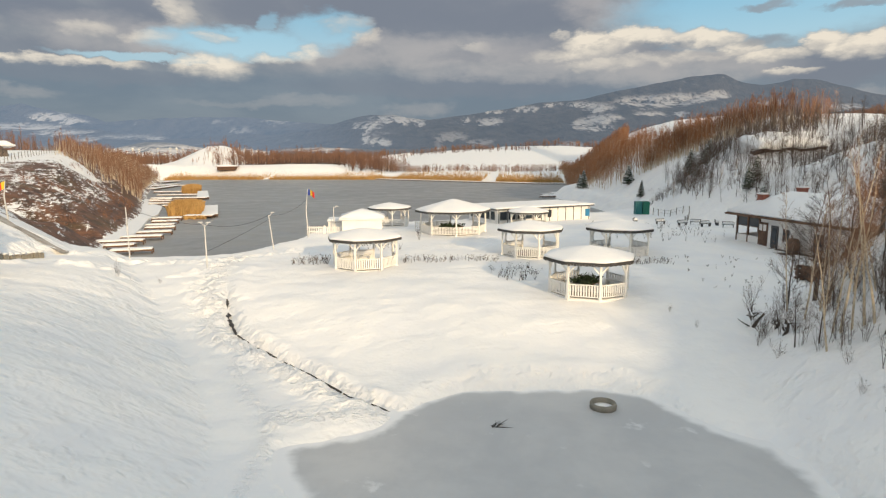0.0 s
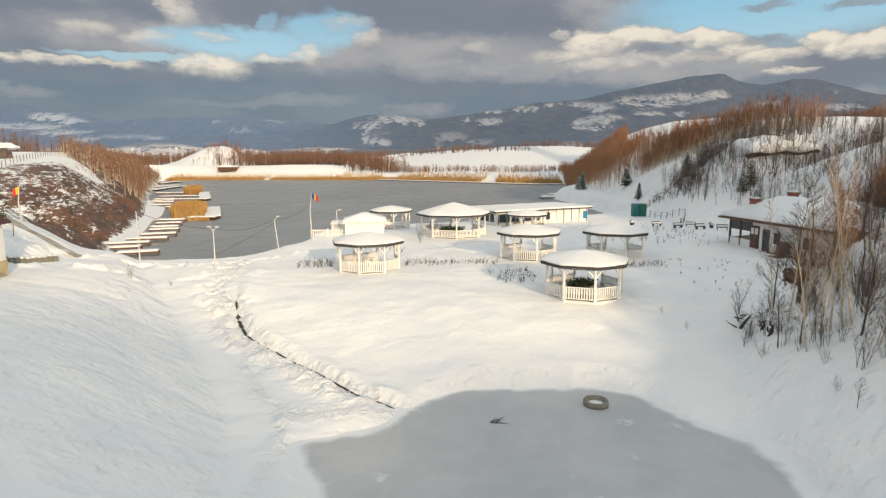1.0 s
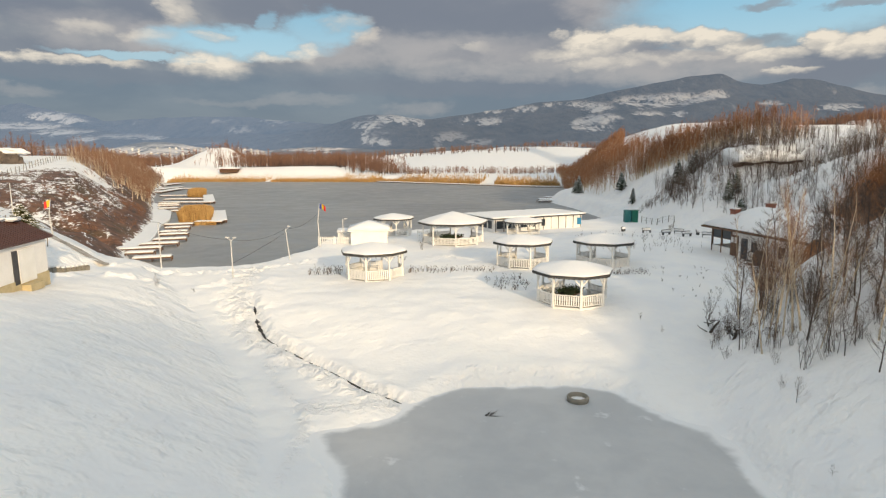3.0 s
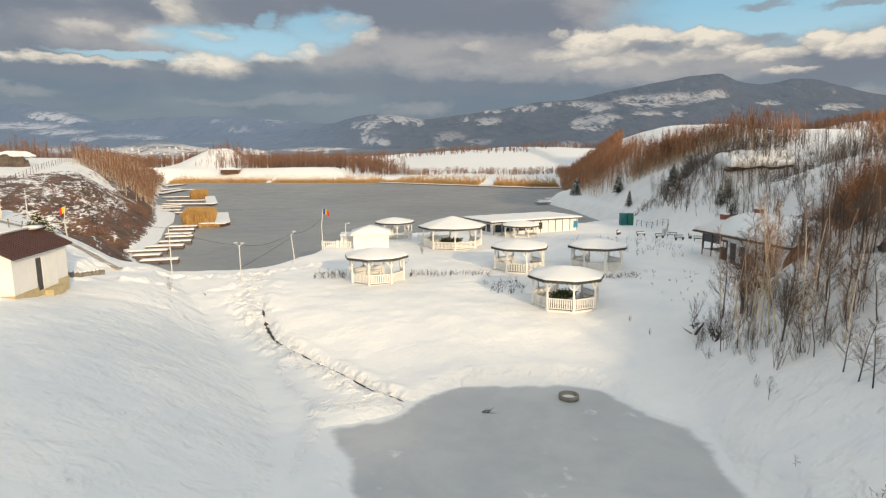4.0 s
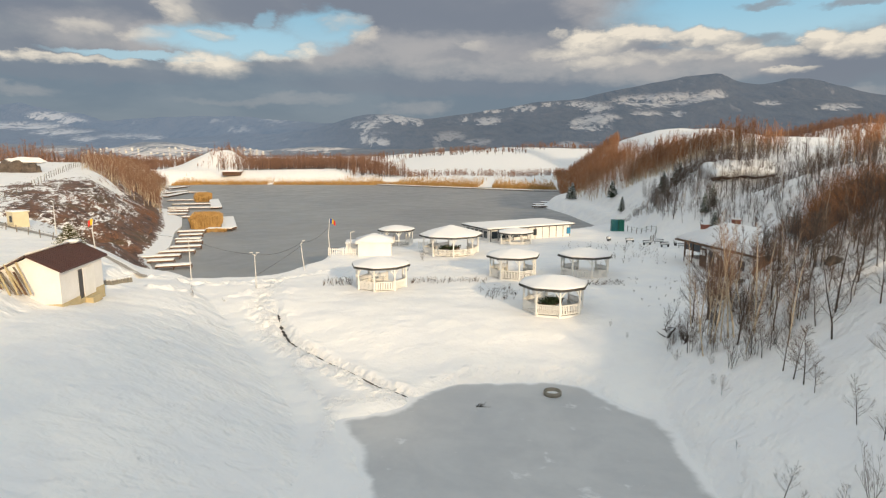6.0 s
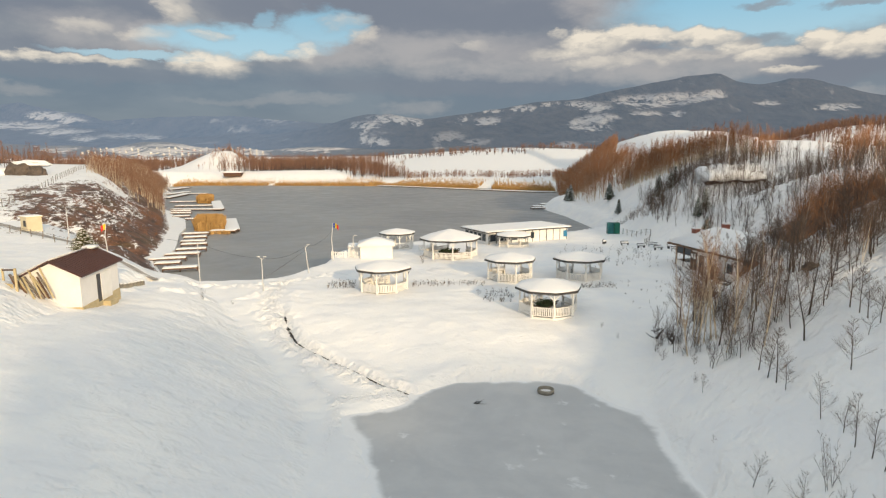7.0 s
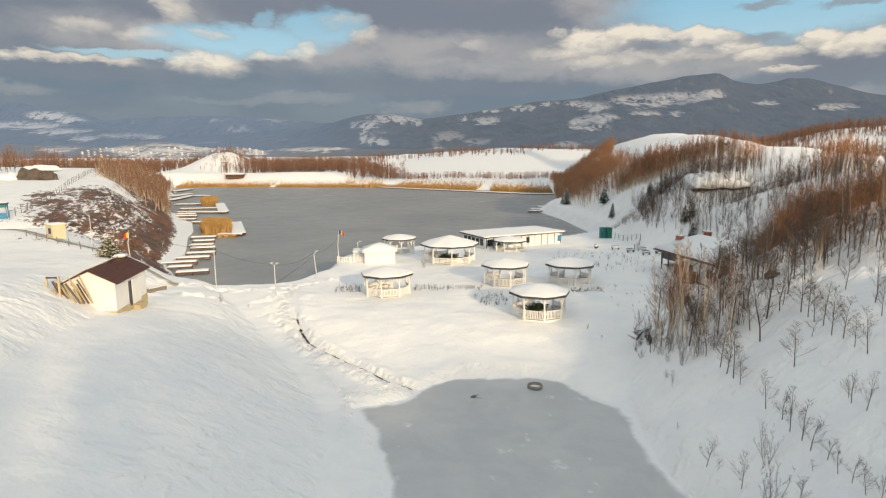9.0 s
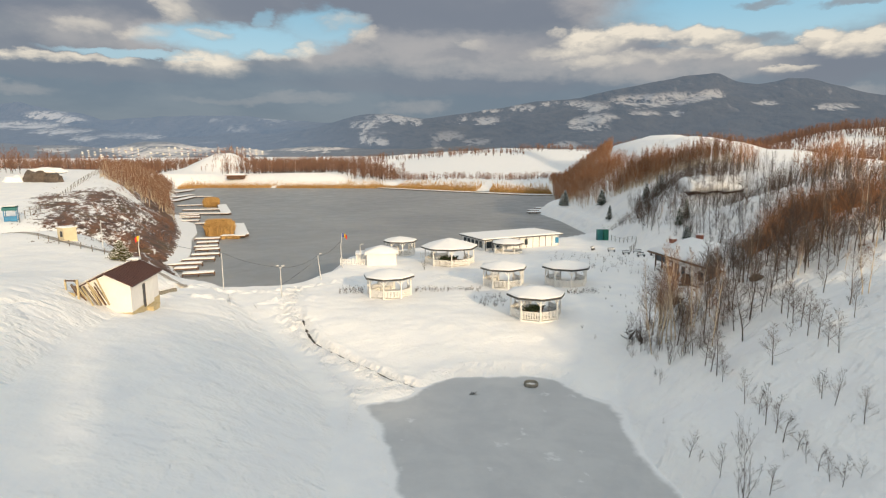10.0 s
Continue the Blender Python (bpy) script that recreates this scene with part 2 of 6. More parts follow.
def make_ice(name, a, b, snowy, size, rim=False):
    m, tree, bsdf = material(name, 0.35)
    p = place(tree)
    coarse, fine = noisy(tree, p, 1 / size, 6, 0.6, 0.6), noisy(tree, p, 6 / size, 6, 0.65)
    col = mixed(tree, (coarse * 0.65 + fine * 0.35).ramp(0.36, 0.64), a, b)
    spots = noisy(tree, p, 2.6 / size, 5, 0.62, 0.3).ramp(0.62, 0.72)
    cover = spots * snowy
    if rim:
        info = tree.nodes.new("ShaderNodeAttribute")
        info.attribute_name = "rim"
        drift = N(tree, info.outputs["Fac"]) + (coarse - 0.5) * 0.09 + (noisy(tree, p, 1.2, 3, 0.5, 0.3) - 0.5) * 0.06
        cover = cover.max(drift.ramp(0.945, 1.005))
    coloured(tree, bsdf, mixed(tree, cover, col, (0.84, 0.85, 0.865)))
    tree.links.new((fine.ramp(0.3, 0.7) * 0.25 + 0.3).sock, bsdf.inputs["Roughness"])
    relief(tree, bsdf, fine, 0.12, 0.03)
    return m


M_SNOW_GROUND = make_ground()
M_POND = make_ice("pond_ice", (0.45, 0.465, 0.485), (0.54, 0.55, 0.56), 0.5, 5.0, True)
M_LAKE = make_ice("lake_ice", (0.24, 0.245, 0.25), (0.30, 0.305, 0.305), 0.12, 30.0)
M_SNOW = mottled("snow_cap", (0.83, 0.84, 0.86), (0.90, 0.90, 0.895), 1.5, 0.6, 0.35)
M_WHITE = mottled("white_paint", (0.78, 0.77, 0.73), (0.87, 0.86, 0.83), 0.8, 0.5, 0.15)
M_WALL = mottled("white_render", (0.74, 0.73, 0.71), (0.83, 0.82, 0.80), 1.6, 0.8, 0.3)
M_FASCIA = mottled("dark_shingle", (0.035, 0.035, 0.038), (0.085, 0.08, 0.075), 0.5, 0.7, 0.4)
M_DECK = mottled("grey_boards", (0.13, 0.11, 0.09), (0.26, 0.23, 0.19), 0.6, 0.8, 0.4)
M_TIMBER = mottled("brown_timber", (0.07, 0.04, 0.025), (0.18, 0.10, 0.06), 0.5, 0.75, 0.4, each=0.4)
M_DARK = mottled("dark_steel", (0.03, 0.03, 0.034), (0.07, 0.07, 0.075), 0.4, 0.5, 0.2)
M_EVERGREEN = mottled("fir_needles", (0.012, 0.028, 0.014), (0.04, 0.065, 0.03), 0.3, 0.85, 0.2)
M_ROOF_BROWN = mottled("brown_metal_roof", (0.055, 0.022, 0.018), (0.095, 0.04, 0.03), 0.7, 0.45, 0.2)
M_PLINTH = mottled("ochre_plinth", (0.42, 0.34, 0.19), (0.56, 0.47, 0.29), 0.5, 0.8, 0.3)
M_YELLOW = mottled("pale_yellow_render", (0.60, 0.52, 0.35), (0.70, 0.63, 0.46), 0.8, 0.8, 0.2)
M_POLE = mottled("galvanised_pole", (0.45, 0.46, 0.47), (0.62, 0.62, 0.61), 0.5, 0.5, 0.1)
M_BRICK = mottled("red_brick", (0.20, 0.065, 0.045), (0.32, 0.13, 0.09), 0.4, 0.85, 0.4)
M_GREEN = mottled("green_plastic", (0.0, 0.11, 0.075), (0.008, 0.16, 0.11), 0.8, 0.45, 0.05)
M_BLUE = mottled("blue_plastic", (0.02, 0.16, 0.33), (0.03, 0.22, 0.42), 0.8, 0.45, 0.05)
M_TEAL = mottled("teal_plastic", (0.0, 0.10, 0.11), (0.01, 0.15, 0.16), 0.8, 0.45, 0.05)
M_REED = mottled("dry_reed", (0.34, 0.19, 0.06), (0.58, 0.38, 0.15), 2.0, 0.9, 0.1)
M_CONCRETE = mottled("worn_concrete", (0.17, 0.16, 0.13), (0.30, 0.28, 0.24), 0.5, 0.9, 0.5)
M_GLASS, _t, _b = material("window_glass", 0.08, 0.0, (0.03, 0.04, 0.05))
M_RED = mottled("flag_red", (0.55, 0.02, 0.02), (0.65, 0.04, 0.03), 0.5, 0.7, 0.1)
M_GOLD = mottled("flag_yellow", (0.75, 0.50, 0.02), (0.80, 0.56, 0.04), 0.5, 0.7, 0.1)
M_NAVY = mottled("flag_blue", (0.01, 0.03, 0.22), (0.015, 0.05, 0.28), 0.5, 0.7, 0.1)
M_BARK = mottled("grey_bark", (0.04, 0.033, 0.028), (0.11, 0.086, 0.07), 0.4, 0.9, 0.4, each=0.5)
M_BIRCH = mottled("birch_bark", (0.46, 0.36, 0.25), (0.76, 0.66, 0.50), 0.6, 0.8, 0.3, grain_=(1, 1, 3), each=0.4)
M_TWIG = mottled("red_brown_twigs", (0.15, 0.06, 0.03), (0.48, 0.22, 0.095), 6.0, 0.9, 0.1, each=0.4, grains=0.9)
M_TWIG_FAR = mottled("dull_brown_twigs", (0.13, 0.062, 0.038), (0.34, 0.18, 0.11), 6.0, 0.9, 0.1, grains=0.9)
M_TWIG_WARM = mottled("pinkish_brown_twigs", (0.15, 0.085, 0.058), (0.31, 0.185, 0.125), 3.0, 0.9, 0.1, each=0.5)
M_TWIG_DARK = mottled("dark_twigs", (0.055, 0.042, 0.036), (0.16, 0.12, 0.10), 2.0, 0.9, 0.1, each=0.4, grains=0.6)
M_SHRUB = mottled("brown_shrub", (0.17, 0.068, 0.03), (0.46, 0.22, 0.10), 4.0, 0.9, 0.1, world=True, grains=0.9)
# brown earth, its colour darkened for the shade under the snow lip
M_EARTH = mottled("shaded_earth", (0.035, 0.02, 0.014), (0.10, 0.055, 0.035), 0.6, 0.95, 0.5)
M_PINE = mottled("pine_needles", (0.05, 0.055, 0.016), (0.13, 0.12, 0.045), 0.4, 0.85, 0.2)
M_ROCK = mottled("dark_rock", (0.05, 0.042, 0.036), (0.15, 0.12, 0.10), 1.5, 0.9, 0.6)
M_WIRE = mottled("black_cable", (0.02, 0.02, 0.02), (0.05, 0.05, 0.05), 0.5, 0.6, 0.0)
M_TRACK = mottled('slushy_gravel', (0.20, 0.17, 0.14), (0.55, 0.53, 0.50), 1.2, 0.85, 0.4, world=True)
M_MUD = mottled("wet_mud", (0.012, 0.009, 0.007), (0.03, 0.024, 0.018), 0.4, 0.4, 0.3)

# ---------- the lie of the land ----------
LAKE_Z, POND_Z = -3.6, -2.5
LAKE = np.array([(-52, 90), (-36, 63), (-29, 57), (-22, 57.5), (-20.5, 62), (-20, 73), (-17, 85), (-5, 93), (8, 99), (24, 105), (38, 118), (37, 160), (34, 187), (40, 206), (53, 228), (60, 290), (-28, 352), (-155, 376), (-172, 360), (-148, 314), (-129, 264), (-105, 210), (-93, 186), (-68, 134), (-57, 106)], float)


def grain(x, y, size, seed):
    """Smooth value noise, -1 to 1."""
    u, v = np.asarray(x, float) / size + 37.7 * seed, np.asarray(y, float) / size - 11.3 * seed
    i, j = np.floor(u), np.floor(v)
    a, b = u - i, v - j
    a, b = a * a * (3 - 2 * a), b * b * (3 - 2 * b)

    def at(p, q):
        w = np.sin(p * 127.1 + q * 311.7 + seed * 74.7) * 43758.5453
        return (w - np.floor(w)) * 2 - 1

    return (at(i, j) * (1 - a) + at(i + 1, j) * a) * (1 - b) + (at(i, j + 1) * (1 - a) + at(i + 1, j + 1) * a) * b


def rough(x, y, size, seed, octaves=3):
    return sum(grain(x, y, size / 2.1**k, seed + k) * 0.5**k for k in range(octaves))


def away(x, y, poly):
    """Signed distance to a closed outline, negative inside."""
    x, y = np.asarray(x, float), np.asarray(y, float)
    best, inside = np.full(x.shape, 1e9), np.zeros(x.shape, bool)
    for (ax, ay), (bx, by) in zip(poly, np.roll(poly, -1, 0)):
        ex, ey = bx - ax, by - ay
        k = np.clip(((x - ax) * ex + (y - ay) * ey) / (ex * ex + ey * ey), 0, 1)
        best = np.minimum(best, np.hypot(x - ax - k * ex, y - ay - k * ey))
        if ay != by:
            inside ^= ((ay > y) != (by > y)) & (x < (bx - ax) * (y - ay) / (by - ay) + ax)
    return np.where(inside, -best, best)


def bent(v, knots, values, soft=3.0):
    """A bent line through knots, its corners rounded."""
    v = np.asarray(v, float)
    return sum(np.interp(v + s * soft, knots, values) for s in (-1, -0.5, 0, 0.5, 1)) / 5


def ease(v, lo, hi):
    k = np.clip((np.asarray(v, float) - lo) / (hi - lo), 0, 1)
    return k * k * (3 - 2 * k)


def capped(v, top):
    """v, levelling off at top."""
    v = np.maximum(v, 0)
    return top * v / (v**3 + np.maximum(top, 0.01) ** 3) ** (1 / 3)


POND = np.array([(-2.6, 8), (-3.8, 15.2), (-4.8, 18.4), (-6.2, 21.9), (-4.6, 22.7), (-2.6, 23.6), (-1.5, 25.6), (-0.8, 26.7), (1, 27.8), (5, 28.2), (8, 28.0), (9.8, 27.2), (10.6, 25.5), (11.2, 23.4), (12.9, 22.1), (13.3, 20.2), (12.8, 17), (12.8, 14), (13.4, 9.5), (13.6, 0), (4, -3), (-1.5, 0)], float)


def pond_d(x, y):
    """Below 1 inside the pond."""
    return 1 + away(x, y, POND) / 9 + 0.022 * grain(x, y, 2.2, 5) + 0.014 * grain(x, y, 0.8, 6)


STREAM_Y = (23.5, 25.4, 26.1, 27.1, 28.6, 30.4, 32.8, 34.2, 35.5, 37.7, 38.8, 40.3, 43.0, 46.0, 50.0)
STREAM_X = (0.0, -2.3, -3.1, -4.5, -5.9, -7.7, -10.2, -11.7, -12.9, -14.1, -14.55, -15.1, -16.2, -16.8, -17.0)


def height(x, y):
    x, y = np.asarray(x, float), np.asarray(y, float)
    # valley floor: pond hollow, then the terrace
    yy = y + 0.45 * np.clip(x, -14, 0)
    z = bent(yy, (20, 27, 36, 43), (-2.25, -2.15, -0.1, 0.15), 3) + 0.07 * rough(x, y, 6, 1)
    z = z + bent(y, (40, 52, 70, 82, 100), (0, 0.25, 0.4, -0.55, -0.75), 4)
    # bank at the left of the pond
    foot = bent(y, (5, 15, 20, 25, 32, 38, 45, 55, 70), (-6.6, -7.4, -8.4, -10.5, -14.6, -18.5, -24, -30, -44))
    tall = bent(y, (0, 25, 33, 38, 45, 52), (7.4, 6.8, 5.4, 3.4, 1.5, 1.1))
    z = z + capped(0.5 * (foot - x), tall)
    foot = bent(y, (5, 30, 40, 50, 60, 70, 90), (-24, -29, -31, -31, -41, -49, -60))
    z = z + capped(0.55 * (foot - x), bent(y, (30, 50, 90, 128, 178, 204, 280, 437), (3.0, 3.6, 6.0, 9, 11.6, 12.2, 9, 3), 8))
    # hill at the right
    toe = bent(y, (-60, 5, 20, 28, 37, 45, 62, 72, 85, 100, 130, 187, 230, 290, 350, 450), (12, 12.6, 13.2, 15.0, 21, 37.5, 43, 40, 34, 37, 43, 46, 58, 66, 76, 110), 4)
    top = bent(y, (-110, -36, -18, 5, 20, 40, 60, 90, 130, 200, 300, 380, 460, 600), (14, 13, 12.5, 12.5, 13.5, 13.0, 13.5, 15.8, 19, 24, 29, 28.5, 13, 5), 5)
    lean = bent(y, (0, 24, 34, 46, 60, 90, 200), (0.75, 0.75, 0.95, 0.95, 1.05, 0.9, 0.8), 6)
    hill = capped(lean * (x - toe), top) * (1 + 0.10 * rough(x, y, 38, 9)) * (1 - 0.6 * ease(x - toe, 42, 115))
    hill = hill + 20 * np.exp(-(((x - 255) / 68) ** 2 + ((y - 335) / 80) ** 2))
    z = z + hill + 0.35 * rough(x, y, 11, 12) * ease(x - toe, 2, 12)
    # unseen hill added to close the valley's south, shaped to shade pond and bank
    z = np.maximum(z, np.interp(x, (-300, -60, 0, 10, 19, 23, 27, 30, 33, 35.5, 38, 49, 300), (20, 25, 23, 22, 21.5, 22.6, 24.2, 23.8, 22.8, 21.8, 21.4, 24.2, 27)) * ease(y, -30, -60) - 9 * ease(y, -42, -18) + 0.9 * rough(x, y, 8, 77) * ease(y, -45, -56) * ease(x, 36, 30))
    # terrace cut into the hillside, gully behind the gate hut
    z = z - 5.0 * np.exp(-(((x - 54.5) / 7.5) ** 2 + ((y - 82.5) / 5.0) ** 2))
    u = np.clip((-(x + 54) * 0.75 + (y - 88) * -0.66) / 26, 0, 1)
    off = np.hypot(x + 54 + u * 19.5, y - 88 + u * 17.2)
    z = z - (4.2 - 2.0 * u) * np.exp(-((off / 6.5) ** 2))
    u = np.clip(((x - 29) * 0.84 + (y - 42) * 0.54) / 33, 0, 1)
    off = np.hypot(x - 29 - u * 27.7, y - 42 - u * 17.8)
    z = np.where(off < 16, np.maximum(z - 3.4 * np.exp(-((off / 5.2) ** 2)), np.minimum(z, 0.35)), z)
    z = z - 1.3 * np.exp(-(((x - 32) / 4.5) ** 2 + ((y - 31) / 4.5) ** 2))
    # knoll beyond the lake, rising fields
    z = z + (17 + 1.6 * rough(x, y, 14, 81)) * np.exp(-(((x + 179) / np.where(x < -179, 30, 14)) ** 2 + ((y - 490) / 34) ** 2))
    z = z + 16 * ease(y, 430, 800) * ease(x, -160, 60) + 10 * ease(y, 500, 1400)
    z = z + 0.5 * rough(x, y, 60, 20) * ease(y, 90, 200)
    # pond and lake
    d = pond_d(x, y)
    z = np.where(d < 1.25, z + (POND_Z - 0.35 - z) * ease(d, 1.16, 0.9), z)
    d = away(x, y, LAKE)
    k = np.where((x < -40) & (y > 80), 0.72, 0.85)
    z = np.minimum(z, np.maximum(LAKE_Z + 0.05 + k * d * (1 + 0.12 * rough(x, y, 9, 31)), LAKE_Z - 2.5))
    # the trodden brook
    off = (x - np.interp(y, STREAM_Y, STREAM_X)) * 0.75 + 0.10 * grain(y, x, 1.3, 41)
    on = ease(y, 24.6, 26) * ease(y, 43.5, 41)
    z = z - 0.45 * on * np.clip(1.25 - np.abs(off) / 0.26, 0, 1) + 0.17 * (1 + 0.7 * grain(x, y, 0.9, 43)) * ease(y, 24.6, 26.5) * ease(y, 52, 44) * np.exp(-(((off - 0.75) / 0.42) ** 2))
    return z


def grounds(spots):
    p = np.array(spots, float).reshape(-1, 2)
    return height(p[:, 0], p[:, 1])


def ground(x, y):
    return float(height(np.array([x]), np.array([y]))[0])


# ---------- building helpers ----------
def joined(*meshes):
    """One bmesh out of several."""
    out = bmesh.new()
    for b in meshes:
        tmp = bpy.data.meshes.new("tmp")
        b.to_mesh(tmp)
        b.free()
        out.from_mesh(tmp)
        bpy.data.meshes.remove(tmp)
    return out


def box(sx, sy, sz, m=None, bevel=0.0):
    """A block on its base, sx by sy by sz."""
    b = bmesh.new()
    bmesh.ops.create_cube(b, size=1, matrix=Matrix.Translation((0, 0, sz / 2)) @ Matrix.Diagonal((sx, sy, sz, 1)))
    if bevel:
        bmesh.ops.bevel(b, geom=b.edges[:], offset=bevel, segments=1, affect="EDGES")
    if m is not None:
        b.transform(m)
    return b


def rod(a, c, r0, r1=None, sides=6):
    """A tapered round bar from a to c."""
    a, c = Vector(a), Vector(c)
    b = bmesh.new()
    bmesh.ops.create_cone(b, cap_ends=True, segments=sides, radius1=r0, radius2=r0 if r1 is None else r1, depth=(c - a).length)
    b.transform(Matrix.Translation((a + c) / 2) @ (c - a).to_track_quat("Z", "Y").to_matrix().to_4x4())
    return b


def beam(a, c, w, h):
    """A square bar from a to c."""
    a, c = Vector(a), Vector(c)
    b = bmesh.new()
    bmesh.ops.create_cube(b, size=1, matrix=Matrix.Diagonal((w, h, (c - a).length, 1)))
    b.transform(Matrix.Translation((a + c) / 2) @ (c - a).to_track_quat("Z", "Y").to_matrix().to_4x4())
    return b


def prism(outline, z0, z1, grow=1.0):
    """An upright prism on an outline; grow widens or narrows the top."""
    b = bmesh.new()
    lo = [b.verts.new((x, y, z0)) for x, y in outline]
    hi = [b.verts.new((x * grow, y * grow, z1)) for x, y in outline]
    b.faces.new(lo[::-1])
    b.faces.new(hi)
    for k in range(len(lo)):
        n = (k + 1) % len(lo)
        b.faces.new((lo[k], lo[n], hi[n], hi[k]))
    return b


def lofted(rings):
    """A closed skin through rings of points, the first and last filled."""
    b = bmesh.new()
    vs = [[b.verts.new(p) for p in ring] for ring in rings]
    for lo, hi in zip(vs, vs[1:]):
        for k in range(len(lo)):
            n = (k + 1) % len(lo)
            b.faces.new((lo[k], lo[n], hi[n], hi[k]))
    b.faces.new(vs[0][::-1])
    b.faces.new(vs[-1])
    return b


def ring_points(n, r, z, turn=0.0):
    return [(r * math.cos(2 * math.pi * k / n + turn), r * math.sin(2 * math.pi * k / n + turn), z) for k in range(n)]


def mesh_of(name, b, mat, smooth=False):
    data = bpy.data.meshes.new(name)
    b.to_mesh(data)
    b.free()
    data.materials.append(mat)
    if smooth:
        data.shade_smooth()
    return data


def part(name, b, mat, parent, label="", smooth=False):
    ob = new(name, b if isinstance(b, bpy.types.Mesh) else mesh_of(name, b, mat, smooth))
    ob.parent = parent
    return tagged(ob, label)


def thing(name, x, y, z, turn=0.0, label="", category="", group="", kind=""):
    ob = new(name)
    ob.matrix_basis = pose(x, y, z, 0, 0, turn)
    return tagged(ob, label, category, group, kind)


def solid(name, b, mat, m=None, smooth=False, **tags):
    ob = new(name, mesh_of(name, b, mat, smooth))
    if m is not None:
        ob.matrix_basis = m
    return tagged(ob, **tags)


def from_arrays(name, verts, faces, mat, **tags):
    data = bpy.data.meshes.new(name)
    data.from_pydata(verts, [], faces)
    data.materials.append(mat)
    return tagged(new(name, data), **tags)


def soft_grid(nx, ny, fn):
    """An open sheet of nx by ny quads; fn(u, v) gives the point for u, v in 0..1."""
    b = bmesh.new()
    vs = [[b.verts.new(fn(i / nx, j / ny)) for j in range(ny + 1)] for i in range(nx + 1)]
    for i in range(nx):
        for j in range(ny):
            b.faces.new((vs[i][j], vs[i + 1][j], vs[i + 1][j + 1], vs[i][j + 1]))
    return b


# ---------- ground, ice and water ----------
def spread(lo, fine0, fine1, hi, step, grow):
    """Coordinates at even steps from fine0 to fine1, widening beyond."""
    mid = list(np.arange(fine0, fine1 + step / 2, step))
    out, s = [], step
    while mid[-1] < hi:
        s *= grow
        mid.append(min(mid[-1] + s, hi))
    s, left = step, mid[0]
    while left > lo:
        s *= grow
        left = max(left - s, lo)
        out.append(left)
    return np.array(out[::-1] + mid)


def make_terrain():
    xs, ys = spread(-2600, -33, 27, 2600, 0.3, 1.032), spread(-700, 8, 60, 2600, 0.3, 1.028)
    gx, gy = np.meshgrid(xs, ys, indexing="ij")
    gz = height(gx, gy)
    near = ease(gy, 90, 40)
    gz = gz + near * (0.035 * rough(gx, gy * 1.8, 1.3, 51) + 0.06 * rough(gx, gy * 1.5, 4.0, 55))
    # trodden snow beside the brook and along the shore path
    side = (gx - np.interp(gy, STREAM_Y, STREAM_X)) * 0.75 + 1.3
    gz = gz + 0.24 * rough(gx, gy, 0.7, 61) * np.exp(-((side / 1.1) ** 2)) * ease(gy, 24, 26) * ease(gy, 56, 50)
    walk_x = np.interp(gy, (19, 23, 24.5, 26.5, 30, 33.6, 36), (-7.0, -7.3, -7.5, -9.2, -11.0, -12.0, -13.5))
    gz = gz + 0.15 * rough(gx, gy, 0.6, 65) * np.exp(-(((gx - walk_x) / 0.5) ** 2)) * ease(gy, 17, 21) * ease(gy, 37, 34)
    gz = gz + 0.34 * rough(gx, gy, 0.9, 68) * np.exp(-(((gy - np.interp(gx, (-34, -26, -18, -14), (46, 49.5, 50.5, 55))) / 0.9) ** 2)) * ease(gx, -36, -32) * ease(gx, -8, -13)
    bankline = gy - np.interp(gx, (-33, -27, -22, -18), (39.5, 42.0, 43.6, 47.0))
    gz = gz + 0.42 * np.clip(rough(gx, gy, 0.85, 83) + 0.25, 0, 1) * np.exp(-((bankline / 0.75) ** 2)) * ease(gx, -36, -33) * ease(gx, -16, -19)
    trod = np.exp(-(((gx - 2) / 11) ** 2 + ((gy - 57) / 6) ** 2)) + 0.8 * np.exp(-(((gx - 7) / 5) ** 2 + ((gy - 45) / 2.2) ** 2)) + 0.7 * np.exp(-(((gx - 27) / 6) ** 2 + ((gy - 60) / 22) ** 2))
    gz = gz + 0.11 * trod * np.clip(rough(gx, gy, 0.8, 73), -0.7, 0.3)
    nx, ny = len(xs), len(ys)
    verts = np.stack([gx, gy, gz], -1).reshape(-1, 3)
    i, j = np.meshgrid(np.arange(nx - 1), np.arange(ny - 1), indexing="ij")
    a = (i * ny + j).ravel()
    faces = np.stack([a, a + ny, a + ny + 1, a + 1], -1)
    data = bpy.data.meshes.new("ground")
    data.from_pydata(verts, [], faces)
    data.materials.append(M_SNOW_GROUND)
    d = away(gx, gy, LAKE)
    reach = np.interp(gy, (66, 80, 92, 110, 125, 140, 155, 170, 200, 340), (11, 19, 27, 31, 25, 15, 11, 19, 21, 18))
    west = ease(gx, -38, -42) * (gy > 57) * ease(gy, 345, 322)
    bare = west * ease(d, 0.2, 1.2) * ease(d, reach + 3, reach - 4) * (0.48 + 0.2 * ease(d, 9, 3) + 0.12 * ease(gy, 150, 172))
    bare = bare + 0.11 * west * ease(d, 38, 26)
    bare = np.maximum(bare, 0.26 * np.exp(-(((gx + 172) / 16) ** 2 + ((gy - 482) / 20) ** 2)))
    layer = data.attributes.new("bare", "FLOAT", "POINT")
    layer.data.foreach_set("value", bare.reshape(-1).astype(np.float32))
    steps = np.exp(-(((side - 0.5) / 0.9) ** 2)) * ease(gy, 24, 26) * ease(gy, 56, 50)
